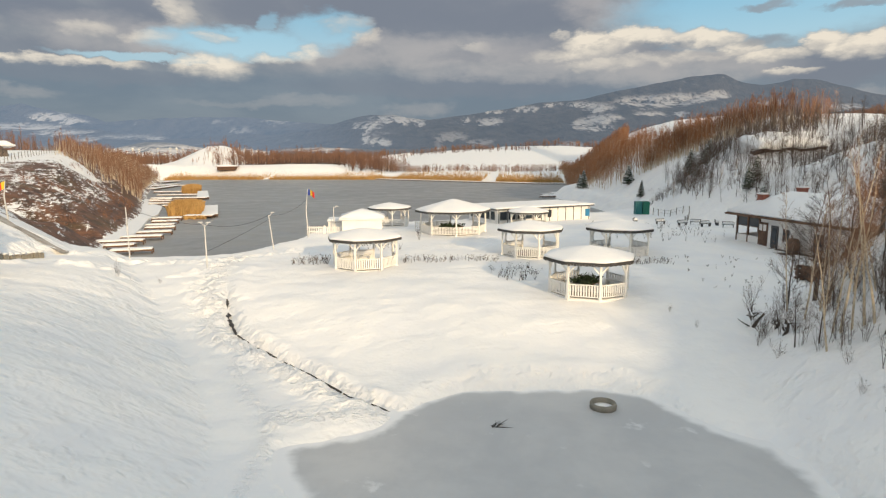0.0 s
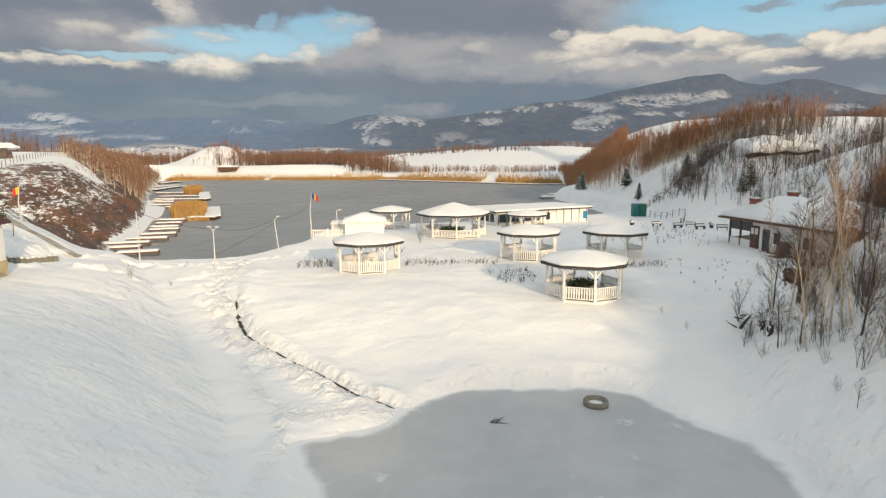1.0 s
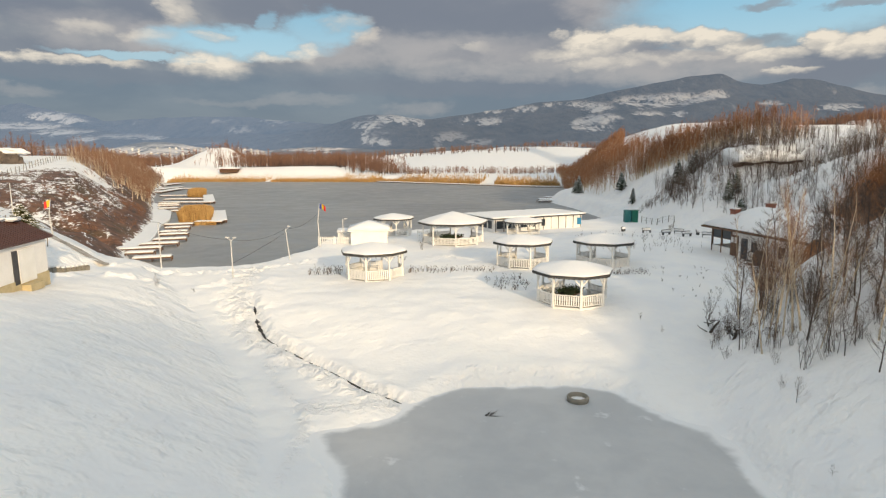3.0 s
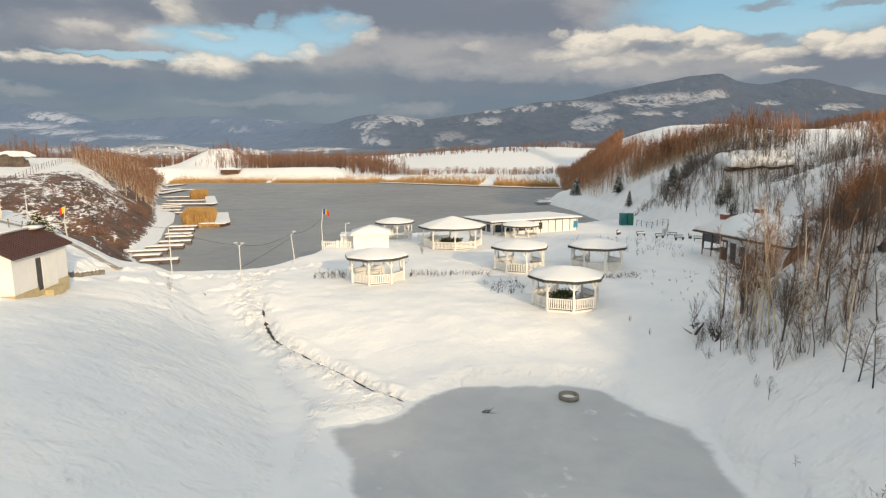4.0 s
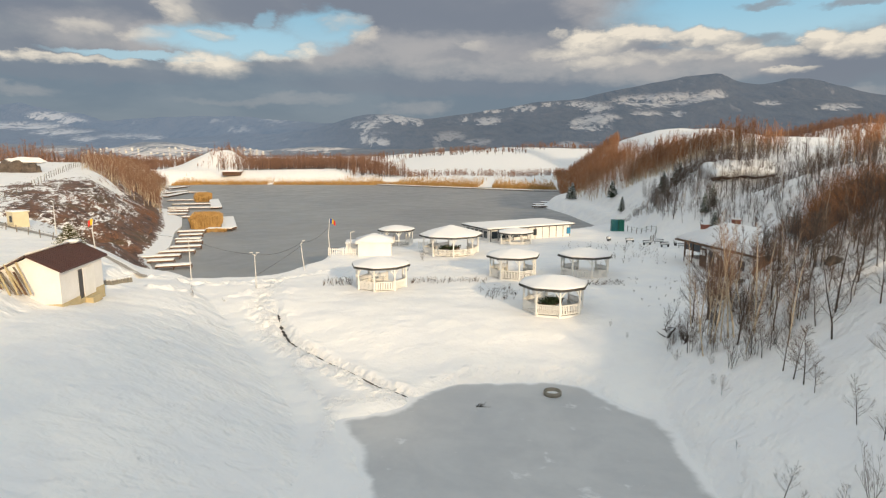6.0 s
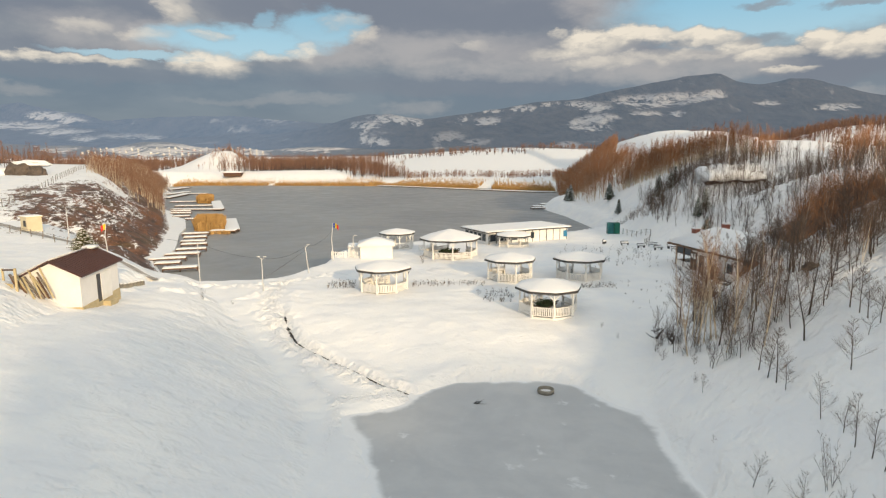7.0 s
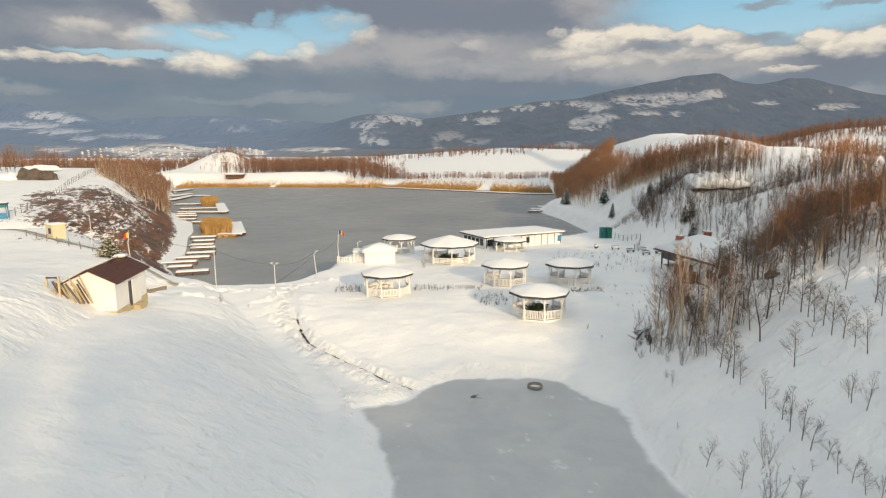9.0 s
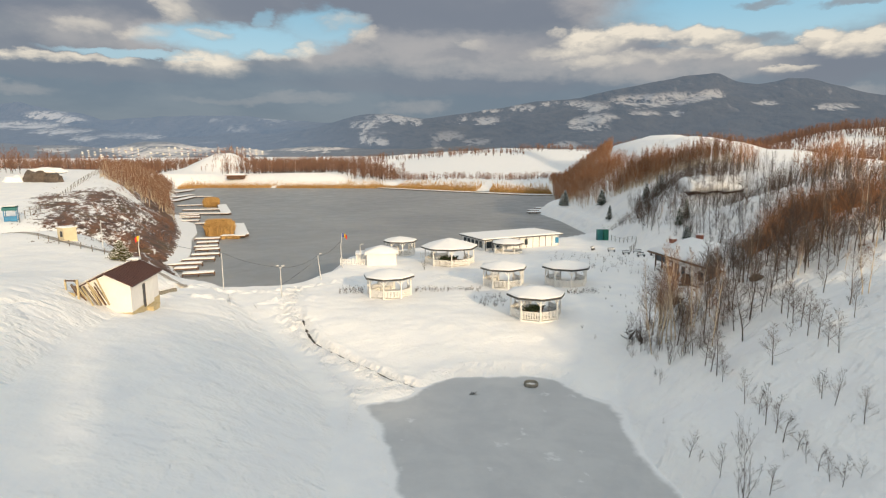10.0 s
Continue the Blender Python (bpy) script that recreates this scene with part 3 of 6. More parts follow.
    steps = np.maximum(steps, 0.7 * np.exp(-(((gx - walk_x) / 0.38) ** 2)) * ease(gy, 15, 19) * ease(gy, 38, 35))
    steps = np.maximum(steps, np.exp(-(((gy - 25.2 - 0.08 * gx) / 0.8) ** 2)) * ease(gx, -9, -7) * ease(gx, 1, -2))
    steps = np.maximum(steps, np.clip(trod, 0, 1) * ease(grain(gx, gy, 2.2, 91), 0.0, 0.5) * 0.7)
    layer = data.attributes.new("trodden", "FLOAT", "POINT")
    layer.data.foreach_set("value", (steps * 1.5).reshape(-1).astype(np.float32))
    data.shade_smooth()
    tagged(new("ground", data), "snow-covered valley floor, banks and wooded hillsides", "ground", kind="structure")


def sheet(name, pts, z, mat, label, kind="structure"):
    b = bmesh.new()
    b.faces.new([b.verts.new((x, y, z)) for x, y in pts])
    solid(name, b, mat, label=label, category="ice", kind=kind)


make_terrain()
sheet("water", [(-260, 52), (70, 52), (70, 400), (-260, 400)], LAKE_Z, M_LAKE, "grey frozen lake surface ringed with reeds")


def make_pond():
    """The pond's ice, with drifted snow along its rim."""
    xs, ys = np.arange(-9, 17.6, 0.25), np.arange(-6, 30.6, 0.25)
    gx, gy = np.meshgrid(xs, ys, indexing="ij")
    verts = np.stack([gx, gy, np.full(gx.shape, POND_Z)], -1).reshape(-1, 3)
    ny = len(ys)
    i, j = np.meshgrid(np.arange(len(xs) - 1), np.arange(ny - 1), indexing="ij")
    a = (i * ny + j).ravel()
    data = bpy.data.meshes.new("pond_ice")
    data.from_pydata(verts, [], np.stack([a, a + ny, a + ny + 1, a + 1], -1))
    data.materials.append(M_POND)
    layer = data.attributes.new("rim", "FLOAT", "POINT")
    layer.data.foreach_set("value", pond_d(gx, gy).reshape(-1).astype(np.float32))
    tagged(new("pond_ice", data), "pale grey frozen pond with snow dusting", "ice", kind="structure")


make_pond()

# ---------- mountains in the distance ----------
# snowy clearings: bearing and height in degrees as seen from the valley, half width, half height, strength
CLEARINGS_EAST = ((19.13, 5.07, 2.76, 0.487, 1), (21.46, 5.31, 2.03, 0.431, 1), (14.52, 4.48, 1.1, 0.351, 1), (14.96, 3.41, 1.2, 0.454, 1), (13.3, 3.04, 0.91, 0.408, 1),
        (14.33, 2.66, 1.26, 0.255, 1), (24.37, 5.65, 0.88, 0.327, 1), (23.28, 5.28, 0.72, 0.142, 1), (21.86, 3.91, 0.41, 0.193, 1), (28.67, 4.82, 0.57, 0.181, 1),
        (33.38, 4.43, 1.04, 0.216, 1), (18.95, 3.85, 1.2, 0.197, 1), (13.0, 4.87, 1.27, 0.151, 1), (10.44, 4.83, 0.41, 0.152, 1), (7.85, 4.48, 0.79, 0.205, 1),
        (4.68, 4.21, 0.8, 0.207, 1), (2.28, 3.51, 0.54, 0.209, 1), (4.69, 3.33, 1.07, 0.261, 1), (0.94, 1.95, 1.34, 0.37, 0.5), (3.62, 1.4, 0.81, 0.212, 0.5),
        (12.08, 1.05, 1.29, 0.26, 0.7))
CLEARINGS_WEST = ((-4.4, 3.6, 1.86, 0.312, 1), (-7.07, 3.03, 1.16, 0.26, 1), (-2.54, 3.28, 0.54, 0.314, 1), (-6.99, 2.2, 0.37, 0.733, 1), (-5.94, 1.46, 0.48, 0.369, 1),
        (-33.2, 4.08, 1.12, 0.305, 1), (-31.53, 3.66, 1.16, 0.267, 1), (-35.46, 3.19, 1.06, 0.256, 1), (-34.03, 3.1, 1.47, 0.217, 1), (-32.21, 2.53, 1.54, 0.223, 1),
        (-30.7, 1.88, 0.99, 0.182, 1), (-25.7, 1.93, 0.87, 0.143, 1), (-27.82, 2.15, 1.68, 0.14, 0.6), (-15.29, 3.51, 1.0, 0.202, 0.5), (-18.28, 2.73, 0.73, 0.249, 0.4))
SUNNY_FIELDS = ((-35.52, 2.59, 0.92, 0.342, 1), (-34.85, 2.13, 1.45, 0.303, 1), (-33.8, 1.62, 0.82, 0.176, 1), (-31.14, 1.42, 1.03, 0.136, 1), (-32.74, 0.88, 1.14, 0.179, 1),
        (-27.51, 0.79, 1.36, 0.33, 1), (-24.89, 0.93, 1.77, 0.386, 1), (-22.41, 0.88, 1.84, 0.393, 1), (-25.6, 0.3, 1.98, 0.385, 1), (-17.42, 0.62, 1.28, 0.305, 1),
        (-9.5, 1.1, 0.31, 0.471, 1), (-11.86, 0.75, 2.58, 0.156, 1))


def mountain_skin(name, snow_col, rows, haze_glow, wild=0.0):
    m, tree, bsdf = material(name, 0.95)
    p = place(tree)
    x, y, z = axes_of(tree, p)
    woods = noisy(tree, stretched(tree, p, 1, 0.4, 1.2), 0.012, 9, 0.7, 0.4)
    patch = noisy(tree, stretched(tree, p, 1, 0.32, 1.5), 0.0062, 10, 0.68, 0.5)
    broad = noisy(tree, p, 0.0013, 3)
    lace = noisy(tree, stretched(tree, p, 1, 0.3, 1.3), 0.03, 8, 0.72, 0.6)
    side = x.op("ARCTAN2", y) * 57.2958 + (patch - 0.5) * 4.2 + (lace - 0.5) * 2.6
    up = (z - 12.0).op("ARCTAN2", y) * 57.2958 + (woods - 0.5) * 1.1 + (lace - 0.5) * 1.7
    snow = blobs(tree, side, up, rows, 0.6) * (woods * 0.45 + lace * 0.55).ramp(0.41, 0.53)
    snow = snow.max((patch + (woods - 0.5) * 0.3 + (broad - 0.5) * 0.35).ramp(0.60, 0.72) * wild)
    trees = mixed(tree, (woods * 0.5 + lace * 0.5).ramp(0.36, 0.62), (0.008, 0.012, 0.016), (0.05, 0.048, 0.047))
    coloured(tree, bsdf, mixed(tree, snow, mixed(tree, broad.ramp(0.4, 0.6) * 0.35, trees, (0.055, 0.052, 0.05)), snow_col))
    # haze painted as bluish emission: the distance glows a little, more to the west
    thick = tuple(v * 1.85 for v in haze_glow)
    tree.links.new(mixed(tree, (x / y).ramp(0.05, -0.35), haze_glow, thick).sock, bsdf.inputs["Emission Color"])
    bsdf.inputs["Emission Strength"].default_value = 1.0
    relief(tree, bsdf, woods + lace * 0.4, 0.9, 26)
    return m


def make_mountains():
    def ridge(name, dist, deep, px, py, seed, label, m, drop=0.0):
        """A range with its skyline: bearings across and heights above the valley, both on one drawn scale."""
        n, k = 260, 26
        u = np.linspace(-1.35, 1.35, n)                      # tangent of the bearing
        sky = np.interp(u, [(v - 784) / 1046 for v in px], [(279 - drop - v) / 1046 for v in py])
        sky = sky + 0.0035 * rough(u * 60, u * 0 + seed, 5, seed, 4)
        verts, faces = [], []
        for i in range(n):
            for j in range(k):
                f = j / (k - 1)
                d = dist + deep * (f - 1)
                gully = 1 + 0.16 * float(rough(np.array([u[i] * 40]), np.array([f * 5.0]), 3, seed + 3, 4)[0]) * math.sin(math.pi * f)
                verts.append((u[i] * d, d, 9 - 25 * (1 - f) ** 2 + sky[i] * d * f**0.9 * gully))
        for i in range(n - 1):
            for j in range(k - 1):
                a = i * k + j
                faces.append((a, a + k, a + k + 1, a + 1))
        ob = from_arrays(name, verts, faces, m, label=label, category="mountain", kind="structure")
        ob.data.shade_smooth()
        return verts

    # range snow painted grey for cloud shadow, foothill snow brighter and warm for sunlight
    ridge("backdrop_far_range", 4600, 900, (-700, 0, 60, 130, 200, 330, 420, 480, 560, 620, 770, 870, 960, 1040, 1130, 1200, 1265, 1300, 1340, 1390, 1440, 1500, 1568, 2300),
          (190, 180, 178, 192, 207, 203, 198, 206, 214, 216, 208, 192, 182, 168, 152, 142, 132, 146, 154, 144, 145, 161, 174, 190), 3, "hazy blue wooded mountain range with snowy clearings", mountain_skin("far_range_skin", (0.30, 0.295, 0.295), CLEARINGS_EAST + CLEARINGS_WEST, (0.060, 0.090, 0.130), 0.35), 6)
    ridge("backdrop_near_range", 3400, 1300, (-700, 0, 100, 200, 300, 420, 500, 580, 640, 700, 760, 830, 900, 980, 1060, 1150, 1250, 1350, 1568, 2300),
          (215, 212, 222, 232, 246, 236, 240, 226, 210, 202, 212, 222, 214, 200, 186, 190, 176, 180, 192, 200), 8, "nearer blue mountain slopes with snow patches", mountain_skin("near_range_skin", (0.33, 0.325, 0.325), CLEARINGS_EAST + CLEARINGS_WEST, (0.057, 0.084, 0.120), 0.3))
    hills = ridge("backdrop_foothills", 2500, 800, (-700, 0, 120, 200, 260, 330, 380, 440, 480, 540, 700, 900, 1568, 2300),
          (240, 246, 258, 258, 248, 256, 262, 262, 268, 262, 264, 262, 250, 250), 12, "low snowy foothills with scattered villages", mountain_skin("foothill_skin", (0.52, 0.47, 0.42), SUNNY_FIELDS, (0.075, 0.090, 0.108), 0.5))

    return hills


def make_village(spots):
    """Far houses scattered over the foothills: pale walls under snowy gables."""
    rng = random.Random(19)
    wall = box(11, 8, 4.6, pose(0, 0, -1.2))
    gable = prism([(-4.6, 0), (4.6, 0), (0, 3.4)], -6.0, 6.0)
    gable.transform(pose(0, 0, 3.4, 90, 0, 90))
    first = thing("village_house", 0, 0, -200, 0, "far pale house under a snowy gable roof", "house", "houses of the far village")
    part("wall", wall, M_YELLOW, first)
    part("roof", gable, M_SNOW, first)
    second = thing("village_house", 0, 0, -200, 0, "far white house with a dull red roof", "house", "houses of the far village")
    part("wall", first.children[0].data.copy(), None, second).data.materials[0] = M_WALL
    part("roof", first.children[1].data.copy(), None, second).data.materials[0] = M_BRICK
    near = [p for p in spots if -0.60 < p[0] / p[1] < -0.29 and 0.000 < (p[2] - 12) / p[1] < 0.017]
    rng.shuffle(near)
    for k, p in enumerate(near[:140]):
        kind = first if k % 4 else second
        m = pose(p[0], p[1], p[2], 0, 0, rng.uniform(0, 180))
        if k in (0, 1):
            (second if k == 0 else first).matrix_basis = m
        else:
            copy_thing(kind, m @ Matrix.Scale(rng.uniform(0.38, 0.66), 4))


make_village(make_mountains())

# ---------- gazebos ----------
def eight(r, z, turn=0.0):
    return ring_points(8, r, z, turn)


def make_gazebo(R=3.1, eave=2.3, rise=0.70, slats=11, name="gazebo", label=""):
    """An eight-sided white timber gazebo; a corner points along -y."""
    g = thing(name, 0, 0, 0, 0, label, "gazebo", "gazebos by the lake")
    r = R * 0.855
    corner = [Vector(p) for p in eight(r, 0)]
    part("floor", prism([p[:2] for p in eight(r - 0.30, 0)], -0.35, 0.07), M_DECK, g, "grey boarded floor")
    part("skirt", prism([p[:2] for p in eight(r - 0.02, 0)], -0.40, 0.045), M_WHITE, g, "white painted skirting board")
    postmesh = mesh_of("post", joined(box(0.14, 0.14, eave, None, 0.015), box(0.20, 0.20, 0.16, pose(0, 0, 0.06)), box(0.19, 0.19, 0.10, pose(0, 0, 1.0))), M_WHITE)
    brace = joined(*[beam((s * 0.05, 0, eave - 0.62), (s * 0.52, 0, eave - 0.08), 0.075, 0.085) for s in (-1, 1)])
    bracemesh = mesh_of("brace", brace, M_WHITE)
    side = (corner[1] - corner[0]).length
    w = side - 0.16
    rails = joined(box(w, 0.09, 0.07, pose(0, 0, 0.92), 0.01), box(w, 0.06, 0.06, pose(0, 0, 0.16)))
    railmesh = mesh_of("railing", rails, M_WHITE)
    slatmesh = mesh_of("slat", box(w / slats * 0.60, 0.025, 0.72, pose(0, 0, 0.20)), M_WHITE)
    beammesh = mesh_of("plate", box(side, 0.12, 0.16, pose(0, 0, eave - 0.14)), M_WHITE)
    benchmesh = mesh_of("bench", joined(box(w * 0.82, 0.38, 0.05, pose(0, 0.32, 0.52)), box(0.07, 0.34, 0.42, pose(-w * 0.33, 0.32, 0.1)), box(0.07, 0.34, 0.42, pose(w * 0.33, 0.32, 0.1))), M_WHITE)
    for k in range(8):
        a, b = corner[k], corner[(k + 1) % 8]
        ang = math.degrees(math.atan2(a.y, a.x))
        part("post", postmesh, None, g).matrix_basis = pose(a.x, a.y, 0, 0, 0, ang)
        part("brace", bracemesh, None, g).matrix_basis = pose(a.x * 0.985, a.y * 0.985, 0, 0, 0, ang + 90)
        mid, along = (a + b) / 2, math.degrees(math.atan2(b.y - a.y, b.x - a.x))
        part("plate", beammesh, None, g).matrix_basis = pose(mid.x, mid.y, 0, 0, 0, along)
        if k == 1:
            continue  # the way in
        rail = part("railing", railmesh, None, g)
        rail.matrix_basis = pose(mid.x, mid.y, 0, 0, 0, along)
        for s in range(slats):
            part("slat", slatmesh, None, rail).matrix_basis = pose((s + 0.5 - slats / 2) * w / slats, 0, 0)
        if k in (0, 2, 3):
            part("bench", benchmesh, None, g, "white timber bench").matrix_basis = pose(mid.x, mid.y, 0, 0, 0, along)
    # roof deck, dark scalloped edge, snow
    part("roof", lofted([eight(R - 0.06, eave + 0.03), eight(R, eave + 0.12), eight(R * 0.5, eave + 0.12 + rise * 0.42), eight(0.12, eave + 0.10 + rise * 0.78)]), M_FASCIA, g, "dark shingled roof under snow")
    teeth = []
    for k in range(8):
        a, b = Vector(eight(R - 0.01, 0)[k]), Vector(eight(R - 0.01, 0)[(k + 1) % 8])
        n = 13
        along = math.degrees(math.atan2(b.y - a.y, b.x - a.x))
        for s in range(n):
            q = a.lerp(b, (s + 0.5) / n)
            teeth.append(box(side * 1.14 / n * 0.86, 0.035, 0.15 + 0.035 * (s % 2), pose(q.x, q.y, eave - 0.045 - 0.035 * (s % 2), 0, 0, along)))
    part("fascia", joined(*teeth), M_FASCIA, g, "dark scalloped shingle edge")
    rings = []
    n = 48
    for f, lift in ((0.97, 0.13), (1.0, 0.20), (0.995, 0.29), (0.965, 0.37), (0.90, 0.435), (0.76, 0.50), (0.55, 0.56), (0.34, 0.60), (0.15, 0.61), (0.03, 0.60)):
        pts = []
        for k in range(n):
            t = 2 * math.pi * k / n
            oct_r = math.cos(math.pi / 8) / math.cos((t % (math.pi / 4)) - math.pi / 8)
            round_ = 0.10 + 0.5 * (1 - f)
            rr = R * f * (oct_r * (1 - round_) + 0.965 * round_)
            slope = rise * 0.66 * (1 - f)
            lump = 0.035 * noise.noise(Vector((2.3 * f * math.cos(t), 2.3 * f * math.sin(t), R * 3.1)))
            pts.append((rr * math.cos(t), rr * math.sin(t), eave + 0.04 + lift * 0.62 + slope + lump))
        rings.append(pts)
    part("snow_cap", lofted(rings), M_SNOW, g, "thick smooth snow on the roof", True)
    return g


WHITE_GAZEBO = "octagonal white gazebo under thick snow"
gazebo_a = make_gazebo(label=WHITE_GAZEBO + ", fir boughs inside")
gazebo_a.matrix_basis = pose(9.8, 39.05, -0.03, 0, 0, 2)
for gx, gy, gz, turn, scale, note in ((-6.4, 47.9, 0.22, -9, 1.0, ", plants on its benches"), (7.8, 52.2, 0.40, 8, 0.97, ", on the snowy terrace"), (15.9, 52.7, 0.27, 3, 1.0, ", standing in shade"),
                                      (-7.0, 78.0, 0.25, 12, 0.93, ", beside the lake"), (11.8, 81.3, -0.75, 18, 0.95, ", before the long lake house")):
    tagged(copy_thing(gazebo_a, pose(gx, gy, gz, 0, 0, turn) @ Matrix.Scale(scale, 4)), WHITE_GAZEBO + note)
gazebo_d = make_gazebo(4.35, 2.5, 1.5, 15, "gazebo", "large octagonal white timber gazebo with a steep snowy roof")
gazebo_d.matrix_basis = pose(1.2, 67.6, 0.45, 0, 0, 4)


def make_boughs(x, y, z, w, seed, label):
    """Cut fir boughs heaped on a low table."""
    rng = random.Random(seed)
    t = thing("bough_heap", x, y, z, rng.uniform(0, 90), label, "evergreen boughs")
    part("table", joined(box(w, w * 0.6, 0.06, pose(0, 0, 0.5)), *[box(0.08, 0.08, 0.5, pose(sx * w * 0.42, sy * w * 0.24, 0)) for sx in (-1, 1) for sy in (-1, 1)]), M_TIMBER, t)
    verts, faces = [], []
    for _ in range(150):
        c = Vector((rng.uniform(-w * 0.5, w * 0.5), rng.uniform(-w * 0.3, w * 0.3), rng.uniform(0.55, 0.75)))
        d = Vector((rng.uniform(-1, 1), rng.uniform(-1, 1), rng.uniform(0.1, 1.1))).normalized()
        s = d.cross(Vector((0, 0, 1))).normalized() * 0.07
        l = rng.uniform(0.25, 0.55)
        k = len(verts)
        verts += [c - s, c + s, c + d * l + Vector((0, 0, -0.05)), c + d * l * 0.5 + Vector((0, 0, 0.07))]
        faces += [(k, k + 1, k + 3), (k, k + 3, k + 2), (k + 1, k + 2, k + 3)]
    data = bpy.data.meshes.new("bough")
    data.from_pydata(verts, [], faces)
    data.materials.append(M_EVERGREEN)
    part("bough", data, None, t)


make_boughs(9.6, 39.0, 0.08, 2.3, 5, "heap of dark green fir boughs on a table")
make_boughs(1.0, 67.4, 0.55, 3.6, 6, "long heap of dark fir boughs on a table")

# ---------- houses ----------
def pane_window(parent, w, h, m, mat=None, bars=1):
    """A framed window in the plane y = 0 of m, its sill at z = 0."""
    f = part("window", joined(box(w, 0.07, 0.07, pose(0, 0, -0.03)), box(w, 0.07, 0.07, pose(0, 0, h - 0.04)), *[box(0.06, 0.07, h, pose(s, 0, 0)) for s in np.linspace(-w / 2, w / 2, bars + 2)]), mat or M_DARK, parent)
    f.matrix_basis = m
    part("pane", box(w, 0.02, h, None), M_GLASS, f, "dark glass")
    return f


def snow_slab(outline, z, thick, sag=0.06, seed=1):
    """Snow on a flat outline: rounded rim, lumpy top."""
    c = Vector((sum(p[0] for p in outline) / len(outline), sum(p[1] for p in outline) / len(outline), 0))
    pts = []
    for k in range(len(outline)):
        a, b = Vector((*outline[k][:2], 0)), Vector((*outline[(k + 1) % len(outline)][:2], 0))
        n = max(2, int((b - a).length / 0.5))
        pts += [a.lerp(b, s / n) for s in range(n)]
    rings = []
    for f, lift in ((0.99, 0.0), (1.005, 0.35), (0.995, 0.75), (0.97, 0.95), (0.85, 1.08), (0.5, 1.15), (0.05, 1.15)):
        rings.append([c + (p - c) * f + Vector((0, 0, z + thick * lift + sag * noise.noise(Vector((p.x * 0.7 * f, p.y * 0.7 * f, seed))))) for p in pts])
    return lofted(rings)


def hip_roof(x0, x1, y0, y1, z, rise, inset, thick=0.0, over=0.0):
    """A hipped roof with its ridge along y."""
    x0, x1, y0, y1 = x0 - over, x1 + over, y0 - over, y1 + over
    b = bmesh.new()
    cx = (x0 + x1) / 2
    lo = [b.verts.new(p) for p in ((x0, y0, z), (x1, y0, z), (x1, y1, z), (x0, y1, z))]
    md = [b.verts.new(p) for p in ((x0, y0, z + thick), (x1, y0, z + thick), (x1, y1, z + thick), (x0, y1, z + thick))]
    r = [b.verts.new((cx, y0 + inset, z + thick + rise)), b.verts.new((cx, y1 - inset, z + thick + rise))]
    b.faces.new(lo[::-1])
    for k in range(4):
        b.faces.new((lo[k], lo[(k + 1) % 4], md[(k + 1) % 4], md[k]))
    b.faces.new((md[0], md[1], r[0]))
    b.faces.new((md[1], md[2], r[1], r[0]))
    b.faces.new((md[2], md[3], r[1]))
    b.faces.new((md[3], md[0], r[0], r[1]))
    return b


def rounded(b, by=0.12, seg=3):
    bmesh.ops.bevel(b, geom=b.edges[:], offset=by, segments=seg, affect="EDGES", clamp_overlap=True)
    return b


